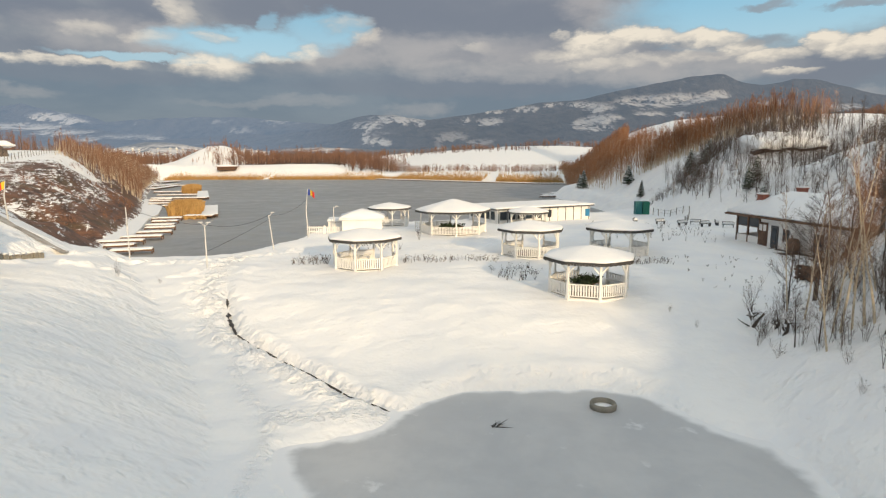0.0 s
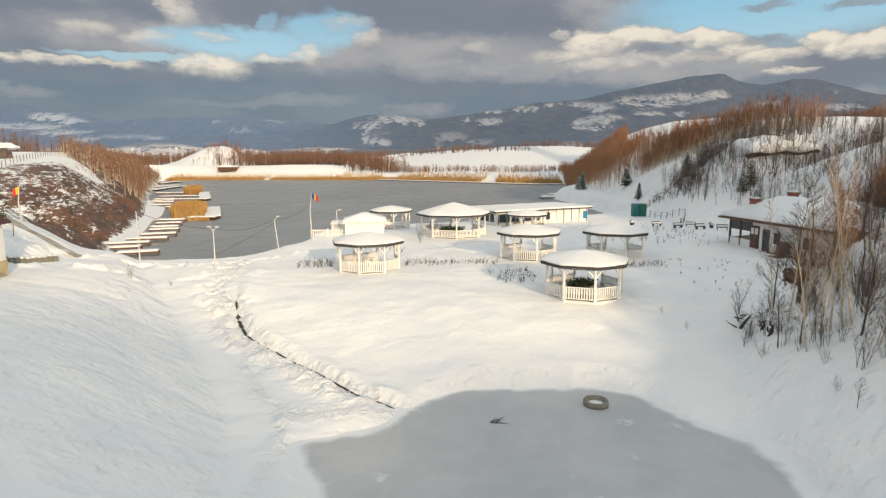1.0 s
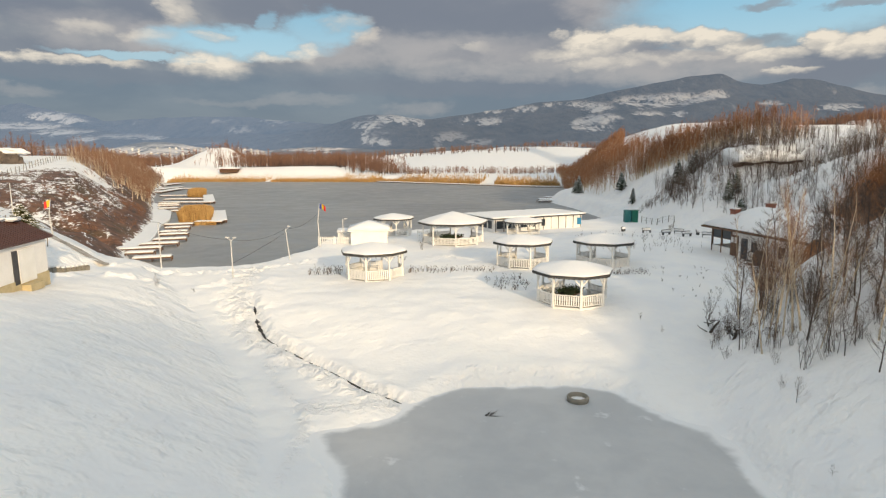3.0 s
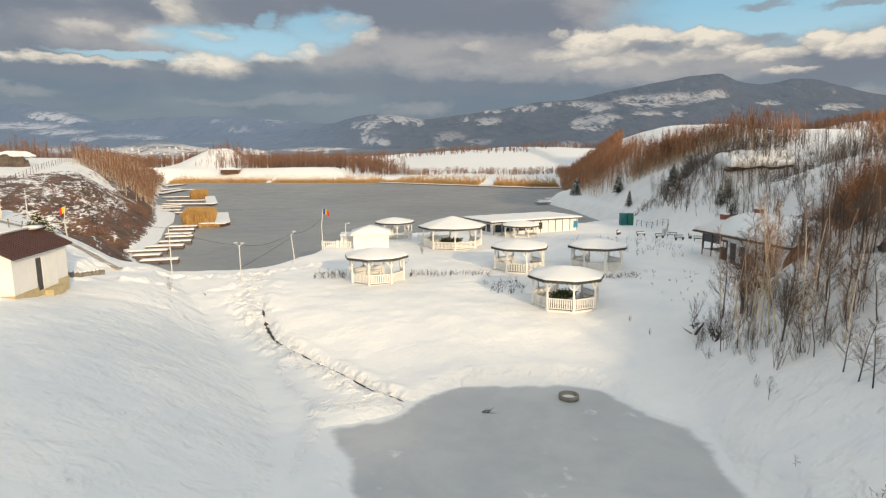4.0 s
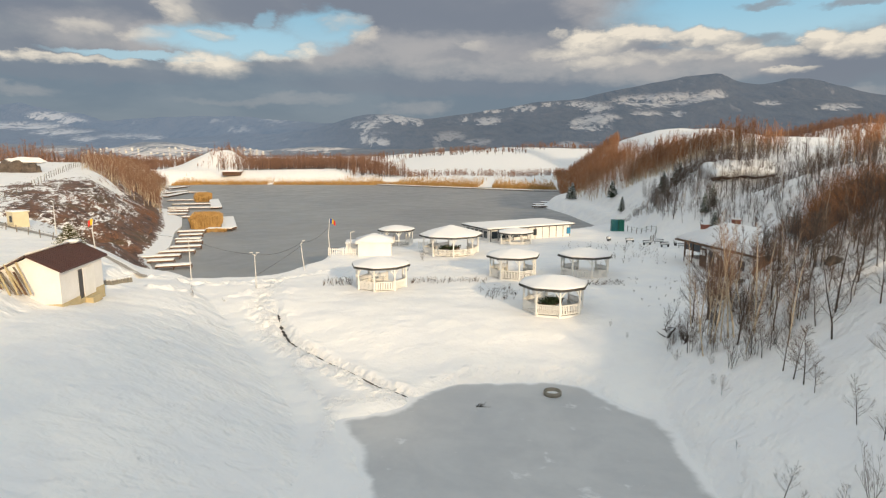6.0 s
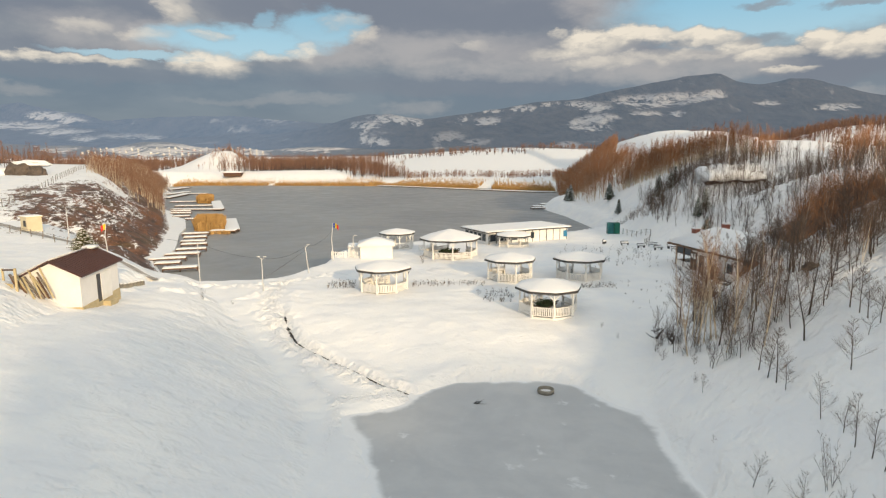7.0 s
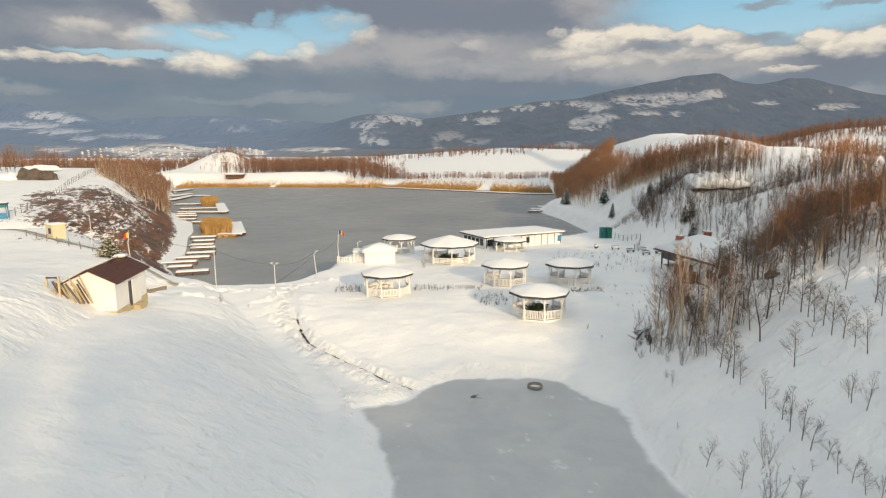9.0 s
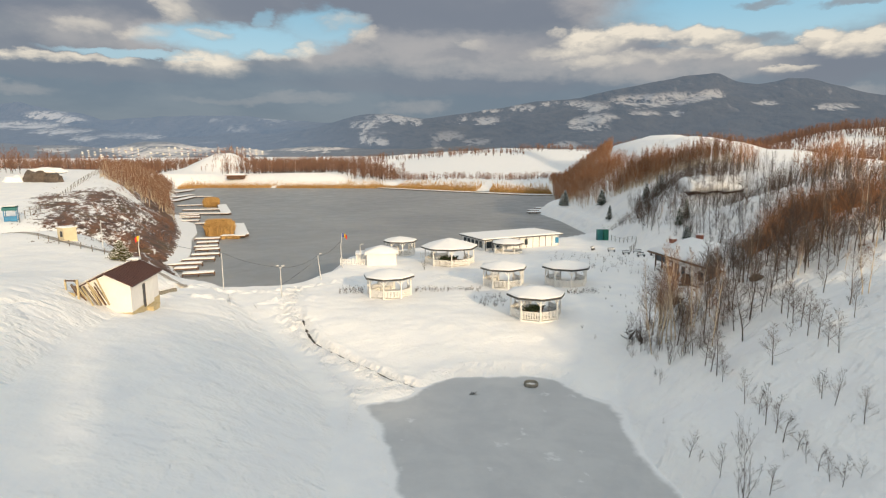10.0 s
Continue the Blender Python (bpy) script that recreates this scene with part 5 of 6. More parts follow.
def crooked(rng, a, way, length, n, bend, lift=0.0):
    pts, d, p = [a], way.normalized(), a.copy()
    for _ in range(n):
        d = (d + Vector((rng.gauss(0, bend), rng.gauss(0, bend), rng.gauss(0, bend) + lift))).normalized()
        p = p + d * (length / n)
        pts.append(p.copy())
    return pts


def grow(seed, h, girth, limbs, twigs, first=0.25, spread=0.8, fine=0.010, stems=1, reach=0.34, rise=0.6):
    """Trunk and crown of a bare broadleaved tree of height h."""
    rng = random.Random(seed)
    trunk, crown = Growth(), Growth()
    for stem in range(stems):
        lean = Vector((rng.gauss(0, 0.05), rng.gauss(0, 0.05), 1)) if stems == 1 else Vector((rng.gauss(0, 0.22), rng.gauss(0, 0.22), 1))
        tall = h * (1 if stem == 0 else rng.uniform(0.6, 0.95))
        base = Vector((rng.gauss(0, 0.15), rng.gauss(0, 0.15), -0.3)) if stems > 1 else Vector((0, 0, -0.3))
        axis = crooked(rng, base, lean, tall + 0.3, 9, 0.045, 0.03)
        trunk.limb(axis, girth, girth * 0.12, 7)
        for k in range(limbs):
            f = first + (0.97 - first) * (k + rng.random()) / limbs
            i = min(int(f * 9), 8)
            p = axis[i].lerp(axis[i + 1], f * 9 - i)
            a = rng.uniform(0, 6.283)
            out = Vector((math.cos(a) * spread, math.sin(a) * spread, rng.uniform(rise, rise + 0.6)))
            length = tall * reach * (1.12 - f) * rng.uniform(0.7, 1.2) + 0.1
            bough = crooked(rng, p, out, length, 4, 0.09, 0.05)
            r = girth * 0.30 * (1.1 - f)
            (trunk if r > 0.014 else crown).limb(bough, max(r, fine * 1.3), fine * 0.6, 4 if r > 0.014 else 3)
            for _ in range(twigs):
                g = rng.uniform(0.12, 0.95)
                j = min(int(g * 4), 3)
                q = bough[j].lerp(bough[j + 1], g * 4 - j)
                d = ((bough[j + 1] - bough[j]).normalized() + Vector((rng.gauss(0, 0.42), rng.gauss(0, 0.42), rng.gauss(0.12, 0.3)))).normalized()
                l = length * rng.uniform(0.35, 0.7) * (1.1 - 0.55 * g)
                e = q + d * l
                crown.twig(q, e, fine)
                for _ in range(3):
                    m = q.lerp(e, rng.uniform(0.15, 0.85))
                    crown.twig(m, m + (d + Vector((rng.gauss(0, 0.5), rng.gauss(0, 0.5), rng.gauss(0.15, 0.35)))).normalized() * l * rng.uniform(0.3, 0.6), fine * 0.7)
    return trunk, crown


def tree_kind(name, variants, bark, twig_mat, label, group, **how):
    """Some finished trees of one kind, to be copied."""
    out = []
    for seed in variants:
        t, c = grow(seed, **how)
        ob = thing(name, 0, 0, -200, 0, label, "tree", group)
        part("trunk", t.mesh("trunk", bark), None, ob)
        part("crown", c.mesh("crown", twig_mat), None, ob)
        out.append((ob, how["h"]))
    return out


class Planter:
    """Sets out trees of a kind; the first of each variant is used up before copies are made."""

    def __init__(self, kinds):
        self.kinds, self.fresh, self.rng, self.k = kinds, [True] * len(kinds), random.Random(len(kinds) + 5), 0

    def put(self, x, y, h):
        n = self.k % len(self.kinds)
        self.k += 1
        ob, tall = self.kinds[n]
        s = h / tall
        wide = s * self.rng.uniform(0.9, 1.15)
        m = pose(x, y, ground(x, y) - 0.02, self.rng.gauss(0, 2.5), self.rng.gauss(0, 2.5), self.rng.uniform(0, 360)) @ Matrix.Diagonal((wide, wide, s, 1))
        if self.fresh[n]:
            ob.matrix_basis = m
            self.fresh[n] = False
        else:
            copy_thing(ob, m)


saplings = Planter(tree_kind("bare_sapling", (1, 2, 3, 4, 5), M_BARK, M_TWIG_DARK, "slender bare sapling on the snowy slope", "bare trees on the slope", h=3.0, girth=0.034, limbs=18, twigs=7, first=0.20, fine=0.0046, spread=0.8, reach=0.46, rise=0.65))
bare = Planter(tree_kind("bare_tree", (11, 12, 13, 14, 15), M_BARK, M_TWIG_DARK, "bare dark-barked tree on the snowy slope", "bare trees on the slope", h=6.0, girth=0.066, limbs=28, twigs=11, first=0.20, fine=0.0060, spread=0.9, reach=0.42, rise=0.55))
birches = Planter(tree_kind("birch_tree", (21, 22, 23, 24), M_BIRCH, M_TWIG_WARM, "tall bare birch with pale bark and reddish twigs", "birches above the pond", h=10.0, girth=0.075, limbs=34, twigs=9, first=0.28, spread=0.6, fine=0.0055, reach=0.25))
thickets = Planter(tree_kind("bare_shrub", (31, 32, 33), M_BARK, M_TWIG_DARK, "many-stemmed bare shrub in the snow", "bare shrubs", h=3.4, girth=0.016, limbs=8, twigs=6, first=0.15, fine=0.0042, stems=6, spread=0.5))

for x, y, h in ((23.5, 12.0, 2.6), (23.1, 16.3, 1.6), (18.3, 12.4, 2.2), (18.3, 10.8, 1.8), (18.1, 9.7, 2.5), (18.1, 8.7, 2.7), (18.1, 6.7, 2.5), (17.9, 5.6, 2.0), (17.9, 4.7, 2.5), (17.9, 3.8, 1.9), (18.0, 3.1, 1.8), (17.4, 6.6, 1.1), (20.8, 9.2, 2.4), (21.0, 9.7, 1.8), (20.8, 8.1, 2.5), (20.8, 5.9, 2.4), (20.5, 6.4, 1.2), (14.5, 11.1, 2.5), (14.7, 10.2, 1.4), (14.9, 8.1, 2.4), (15.9, 5.1, 2.1), (14.6, 15.4, 1.0), (18.7, 3.0, 1.5), (18.0, 7.8, 3.2), (16.2, 20.5, 1.6)):
    saplings.put(x, y, h)
for x, y, h in ((21.9, 25.4, 4.2), (21.8, 23.7, 4.5), (21.9, 23.1, 3.8), (22.0, 21.5, 3.2), (21.6, 19.4, 5.0), (20.9, 14.3, 4.0), (24.8, 20.3, 4.2), (24.6, 19.2, 5.2), (24.4, 18.2, 5.1), (24.3, 17.1, 3.7), (23.7, 15.4, 4.5), (23.8, 14.5, 3.5), (23.6, 13.2, 3.1), (24.8, 22.5, 3.8), (27.4, 17.0, 4.4), (26.5, 15.2, 3.2), (27.8, 20.4, 3.8), (24.4, 24.2, 3.2), (18.9, 22.6, 4.9), (19.0, 21.6, 3.4), (18.9, 19.2, 4.2), (18.7, 17.9, 4.2), (18.7, 17.0, 5.0), (18.6, 15.9, 3.2), (28.9, 28.7, 4.3), (27.6, 28.9, 4.3), (29.7, 25.8, 4.1), (30.7, 23.4, 4.3)):
    bare.put(x, y, h)
for x, y, h in ((32.9, 29.5, 4.4), (33.2, 25.2, 4.9), (25.5, 29.0, 3.9), (28.5, 25.3, 3.6), (31.7, 31.9, 4.6), (17.8, 27.0, 5.7), (19.0, 24.5, 5.7), (25.0, 40.9, 5.5), (20.6, 23.4, 5.6), (23.0, 28.0, 5.0), (24.0, 31.0, 5.4), (26.5, 33.0, 5.2)):
    bare.put(x, y, h)
for x, y, h in ((18.5, 26.6, 8.7), (18.7, 26.2, 8.1), (19.1, 25.9, 8.6), (19.3, 25.6, 8.0), (18.4, 27.0, 7.7), (18.9, 28.6, 7.4), (20.0, 29.8, 7.8), (28.7, 17.7, 6.6), (28.9, 17.4, 5.6)):
    birches.put(x, y, h)
for x, y, h in ((15.0, 5.6, 4.2), (16.4, 8.6, 3.3), (18.9, 35.3, 3.6), (17.9, 33.2, 2.2), (17.0, 30.8, 2.6), (18.0, 29.4, 3.4), (17.6, 27.8, 3.6), (17.4, 26.4, 3.2), (19.5, 33.0, 3.8), (13.8, 35.0, 0.9), (20.8, 32.2, 4.0), (17.3, 24.3, 2.0), (21.8, 34.5, 4.0), (16.4, 22.0, 1.6), (16.6, 28.2, 2.4)):
    thickets.put(x, y, h * 0.72)
# the grove on the slope and the thin wood up to the ridge
rng = random.Random(77)
for _ in range(34):
    x, y = rng.uniform(17.6, 22.0), rng.uniform(21.5, 32)
    thickets.put(x, y, rng.uniform(2.2, 4.2))
for _ in range(7):
    birches.put(rng.uniform(18.6, 21.8), rng.uniform(23, 31), rng.uniform(6.5, 9.5))
for _ in range(20):
    x, y = rng.gauss(20.6, 1.9), rng.uniform(21, 34)
    if x > 17.2 + max(0, y - 30) * 0.4:
        (bare if rng.random() < 0.7 else birches).put(x, y, rng.uniform(4.5, 8.5))
for _ in range(150):
    x, y = rng.uniform(22, 46), rng.uniform(24, 46)
    if x < 20.5 + max(0, (y - 32)) * 1.5 or (26 < x < 40 and 41 < y < 66):
        continue
    if abs(x - 10 - 0.53 * (38 - y)) > 3:
        (bare if rng.random() < 0.75 else birches).put(x, y, rng.uniform(3.4, 6.0))
for _ in range(110):
    y = rng.uniform(60, 118)
    x = rng.uniform(46, 68) if y < 80 else rng.uniform(40, 58)
    (saplings if rng.random() < 0.75 else birches).put(x, y, rng.uniform(2.4, 5.2))


def far_wood(name, spots, tall, bark, twig_mat, label, fine=0.045, limbs=9, seed=5, low=0.25, wide=0.42, stout=1.2):
    """A wood too far off to count: plain trunks and upswept twigs joined in two meshes."""
    rng = random.Random(seed)
    trunk, crown = Growth(), Growth()
    for (x, y), z in zip(spots, grounds(spots).tolist()):
        h = tall * rng.uniform(0.6, 1.15)
        a, b = Vector((x, y, z - 0.4)), Vector((x + rng.gauss(0, 0.25), y + rng.gauss(0, 0.25), z + h))
        trunk.twig(a, b, fine * stout + 0.008 * h)
        for k in range(limbs):
            f = rng.uniform(low, 0.97)
            p = a.lerp(b, f)
            t = rng.uniform(0, 6.283)
            l = h * 0.34 * (1.15 - f) + 0.3
            e = p + Vector((math.cos(t) * wide, math.sin(t) * wide, rng.uniform(0.7, 1.3))) * l
            crown.twig(p, e, fine)
            for _ in range(2):
                q = p.lerp(e, rng.uniform(0.3, 0.8))
                crown.twig(q, q + Vector((rng.gauss(0, 0.5), rng.gauss(0, 0.5), rng.uniform(0.3, 1.0))) * l * 0.6, fine * 0.7)
    ob = tagged(new(name, trunk.mesh(name, bark)), label, "wood", kind="stuff")
    part("crowns", crown.mesh("crowns", twig_mat), None, ob)


def scatter(n, seed, x0, x1, y0, y1, keep):
    """n random spots of a rectangle for which keep(x, y) holds, worked out all at once."""
    draw = np.random.RandomState(seed)
    x, y = draw.uniform(x0, x1, n * 25), draw.uniform(y0, y1, n * 25)
    ok = np.broadcast_to(keep(x, y), x.shape)
    return list(zip(x[ok][:n].tolist(), y[ok][:n].tolist()))


def hill_wood(x, y):
    """The birch wood on the far part of the right-hand hill."""
    edge = np.interp(y, (108, 118, 140, 165, 180, 245, 330), (65, 60, 52, 45, 45, 52, 66))
    top = np.interp(y, (108, 125, 140, 160, 180, 210, 250, 300, 345), (66, 63, 61, 61, 63, 68, 77, 93, 106))
    return (edge < x) & (x < top)


far_wood("hill_wood", scatter(2500, 3, 44, 120, 108, 345, hill_wood), 6.6, M_BIRCH, M_TWIG, "dense bare birch wood glowing reddish on the hillside", 0.021, 20, 6, 0.2, 0.38, 1.7)
far_wood("near_hill_wood", scatter(650, 31, 50, 75, 104, 152, hill_wood), 5.6, M_BIRCH, M_TWIG, "bare birches with golden trunks along the hill's brow", 0.018, 18, 16, 0.22, 0.38, 1.9)
far_wood("back_wood", scatter(3600, 4, 140, 400, 200, 420, lambda x, y: (((x - 250) / 120) ** 2 + ((y - 302) / 98) ** 2 < 1) & ~(((x - 205) / 24) ** 2 + ((y - 290) / 12) ** 2 < 1)), 6.0, M_BARK, M_TWIG_FAR, "brown bare wood on the hill behind", 0.075, 11, 7, 0.04, 0.6)
far_wood("crest_wood", scatter(1800, 8, -330, -90, 120, 480, lambda x, y: (away(x, y, LAKE) > 22) & (x < -132 - (y - 160) * 0.28)), 7.5, M_BARK, M_TWIG_FAR, "bare brown trees along the crest", 0.05, 15, 8, 0.1, 0.5)
far_wood("slope_wood", scatter(800, 9, -190, -70, 158, 340, lambda x, y: np.abs(away(x, y, LAKE) - 11) < 10), 6.2, M_BIRCH, M_TWIG_FAR, "bare trees on the slope over the jetties", 0.032, 18, 9, 0.15, 0.42, 2.0)
far_wood("shore_wood", scatter(1800, 10, -280, 20, 385, 560, lambda x, y: (x < -20 - (y - 385) * 0.25) & ~((x > -225) & (x < -150) & (y < 500))), 11.0, M_BARK, M_TWIG_FAR, "belt of bare brown trees beyond the lake", 0.075, 15, 10, 0.08, 0.5)
far_wood("field_wood", scatter(1500, 12, -700, 500, 640, 900, lambda x, y: (y > 720) | (x < -60)), 9.0, M_BARK, M_TWIG_FAR, "distant tree belt beyond the snowy fields", 0.14, 12, 12, 0.05, 0.6)
far_wood("knoll_bushes", scatter(280, 14, -200, -130, 440, 520, lambda x, y: x > -185), 4.0, M_BARK, M_TWIG, "small reddish trees on the knoll", 0.05, 12, 14)
far_wood("field_bushes", scatter(420, 13, -60, 140, 385, 470, lambda x, y: np.abs(np.sin(x * 0.09) * 14 + 412 - y) < 16), 4.8, M_BARK, M_TWIG_FAR, "brown bushes along the far snowy field", 0.05, 18, 13, 0.03, 0.9)

far_wood("hillside_wood", scatter(900, 15, 38, 92, 46, 125, lambda x, y: (height(x, y) > 2.5) & (x < np.interp(y, (46, 80, 100, 125), (68, 66, 58, 54)))), 3.8, M_BARK, M_TWIG_DARK, "thin grey wood of young bare trees on the hillside", 0.010, 22, 15, 0.15, 0.6)
far_wood("ridge_wood", scatter(150, 16, 57, 84, 60, 104, lambda x, y: (grain(x, y, 7, 4) > 0.05) & (np.abs(x - 66 - (y - 82) * 0.1) < 10)), 5.0, M_BIRCH, M_TWIG, "sunlit reddish birches along the ridge", 0.014, 30, 16, 0.12, 0.5)

for _ in range(120):
    x, y = rng.uniform(25, 41), rng.uniform(22, 41)
    if ground(x, y) > 5.0:
        (bare if rng.random() < 0.8 else birches).put(x, y, rng.uniform(3.2, 5.6))

# unseen wood added on the south ridge; bare crowns dapple the bank with shade
far_wood("south_wood", scatter(190, 41, -20, 38, -66, -56, lambda x, y: x < 38.5 - (y + 66) * 0.2), 6.8, M_BARK, M_TWIG_DARK, "unseen bare wood on the southern ridge, added for dappled shade", 0.06, 32, 41, 0.08, 0.5)

# unseen saplings added to thin the sunlight on the lower meadow
far_wood("south_saplings", scatter(75, 43, 41, 72, -64, -57, lambda x, y: x > 40), 2.7, M_BARK, M_TWIG_DARK, "unseen low saplings on the southern ridge, added for thin shade", 0.035, 20, 43, 0.05, 0.6)

# brown thicket in the gully
def thicket(name, n, seed, keep, box4, tall, mat, label, fine=0.014):
    rng = random.Random(seed)
    gth = Growth()
    spots = scatter(n, seed, *box4, keep)
    for (x, y), z in zip(spots, grounds(spots).tolist()):
        h = tall * rng.uniform(0.5, 1.15)
        a = Vector((x, y, z - 0.1))
        for _ in range(4):
            b = a + Vector((rng.gauss(0, 0.28), rng.gauss(0, 0.28), 1)) * h * rng.uniform(0.6, 1)
            gth.twig(a, b, fine * 1.3)
            for _ in range(5):
                p = a.lerp(b, rng.uniform(0.3, 0.95))
                gth.twig(p, p + Vector((rng.gauss(0, 0.45), rng.gauss(0, 0.45), rng.uniform(0.2, 1))) * h * 0.3, fine)
    tagged(new(name, gth.mesh(name, mat)), label, "thicket", kind="stuff")


def in_house(x, y):
    """Within the restaurant's walls or eaves."""
    u, v = (x - 30.0) * 0.982 + (y - 60.0) * 0.191, (y - 60.0) * 0.982 - (x - 30.0) * 0.191
    return (u > -1.2) & (u < 8.8) & (v > -16) & (v < 1.4)


thicket("gully_thicket", 2300, 21, lambda x, y: (np.hypot(x - 38 - np.clip((x - 38) * 0.85 + (y - 50) * 0.53, 0, 14) * 0.85, y - 50 - np.clip((x - 38) * 0.85 + (y - 50) * 0.53, 0, 14) * 0.53) < 5.5) & ~in_house(x, y), (30, 62, 40, 70), 5.4, M_SHRUB, "dense rust-brown thicket in the gully", 0.011)
thicket("spur_thicket", 420, 24, lambda x, y: (height(x, y) > 4.5) & (grain(x, y, 5, 33) > -0.15) & ~in_house(x, y), (30, 46, 30, 47), 3.4, M_SHRUB, "rust-brown thicket along the spur", 0.011)
thicket("slope_scrub", 700, 22, lambda x, y: True, (40, 60, 62, 120), 2.0, M_TWIG_DARK, "thin grey scrub on the snowy hillside", 0.012)
thicket("bank_scrub", 1100, 23, lambda x, y: (np.abs(away(x, y, LAKE) - 14) < 12) & (grain(x, y, 9, 71) > 0.0) & (x > np.interp(y, (60, 82, 110, 161, 196), (-60, -66, -76, -98, -113))), (-140, -48, 76, 320), 0.9, M_TWIG_FAR, "low brown scrub on the bank over the jetties", 0.014)

# ---------- fences, rocks and small things ----------
def make_stump(x, y, h, seed):
    """A broken, twisted stump with bare prongs."""
    rng = random.Random(seed)
    t = thing("tree_stump", x, y, ground(x, y) - 0.05, rng.uniform(0, 360), "dark broken stump sticking out of the snow", "tree stump", "stumps at the foot of the slope")
    g = Growth()
    g.limb(crooked(rng, Vector((0, 0, -0.2)), Vector((0.1, 0, 1)), h, 5, 0.18), 0.13, 0.05, 7)
    for _ in range(7):
        a = Vector((rng.gauss(0, 0.05), rng.gauss(0, 0.05), h * rng.uniform(0.1, 0.8)))
        g.limb(crooked(rng, a, Vector((rng.gauss(0, 1), rng.gauss(0, 1), 0.5)), h * rng.uniform(0.3, 0.6), 3, 0.25), 0.05, 0.015, 5)
    part("wood", g.mesh("wood", M_BARK), None, t)


make_stump(17.7, 32.9, 1.3, 1)
make_stump(17.9, 30.0, 0.9, 2)
make_stump(18.3, 31.4, 0.6, 3)


def make_logs(x, y, turn):
    """Split logs stacked crosswise, snow between."""
    p = thing("log_pile", x, y, ground(x, y) - 0.05, turn, "stack of brown split logs at the grove's edge", "log pile")
    rng = random.Random(9)
    for layer in range(5):
        for k in range(3):
            a = -0.5 + 0.5 * k + rng.gauss(0, 0.05)
            z = 0.12 + 0.21 * layer
            ends = ((a, -0.7, z), (a, 0.7 + rng.gauss(0, 0.12), z)) if layer % 2 else ((-0.7, a, z), (0.7 + rng.gauss(0, 0.12), a, z))
            part("log", rod(*ends, 0.12, 0.10, 8), M_TIMBER, p)
    part("snow_cap", snow_slab([(-0.55, -0.55), (0.55, -0.55), (0.55, 0.55), (-0.55, 0.55)], 1.10, 0.12, 0.04, 2), M_SNOW, p, "", True)


make_logs(26.4, 41.8, 20)

def make_fence(name, pts, gap, tall, label):
    f = thing(name, *pts[0], 0, 0, label, "fence")
    thick = 0.05 + 0.035 * tall
    post = mesh_of("post", box(thick, thick, tall + 0.3, pose(0, 0, -0.3), 0.015), M_DECK)
    rng = random.Random(3)
    spots = []
    for (ax, ay), (bx, by) in zip(pts, pts[1:]):
        n = max(1, int(math.hypot(bx - ax, by - ay) / gap))
        spots += [(ax + (bx - ax) * k / n, ay + (by - ay) * k / n) for k in range(n)]
    spots.append(pts[-1])
    zs = grounds(spots)
    for (x, y), z in zip(spots, zs):
        part("post", post, None, f).matrix_basis = pose(x - pts[0][0], y - pts[0][1], z, rng.gauss(0, 3), rng.gauss(0, 3), rng.uniform(0, 90))
    for lift in (0.45, 0.85):
        wire = Growth()
        wire.limb([Vector((x - pts[0][0], y - pts[0][1], z + tall * lift)) for (x, y), z in zip(spots, zs)], 0.012, 0.012, 3)
        part("wire", wire.mesh("wire", M_WIRE), None, f)


make_fence("pasture_fence", [(-74, 82), (-84, 110), (-107, 161), (-122, 196)], 3.2, 1.5, "weathered post and wire fence along the pasture")
make_fence("roadside_fence", [(-34.5, 45.5), (-44, 52), (-56, 60)], 2.6, 0.9, "low wire fence beside the snowy road")
make_fence("toilet_fence", [(34.6, 97.0), (35.5, 92.0), (36.0, 86.0), (33.0, 80.0)], 1.6, 1.1, "low timber fence along the foot of the slope")


def make_picket_fence(ax, ay, bx, by):
    """A low white fence of pickets on two rails."""
    L, ang = math.hypot(bx - ax, by - ay), math.degrees(math.atan2(by - ay, bx - ax))
    f = thing("picket_fence", ax, ay, ground((ax + bx) / 2, (ay + by) / 2) - 0.05, ang, "low white picket fence beside the kiosk", "fence")
    for z in (0.3, 0.75):
        part("rail", box(L, 0.05, 0.07, pose(L / 2, 0, z)), M_WHITE, f)
    picket = mesh_of("picket", joined(box(0.11, 0.03, 0.92, pose(0, -0.045, 0.04))), M_WHITE)
    n = int(L / 0.26)
    for k in range(n + 1):
        part("picket", picket, None, f).matrix_basis = pose(L * k / n, 0, 0)
    post = mesh_of("post", box(0.12, 0.12, 1.3, pose(0, 0, -0.25), 0.01), M_WHITE)
    for k in range(3):
        part("post", post, None, f).matrix_basis = pose(L * k / 2, 0.04, 0)


make_picket_fence(-15.3, 66.4, -11.4, 66.0)
make_picket_fence(-3.4, 72.8, -0.8, 73.4)


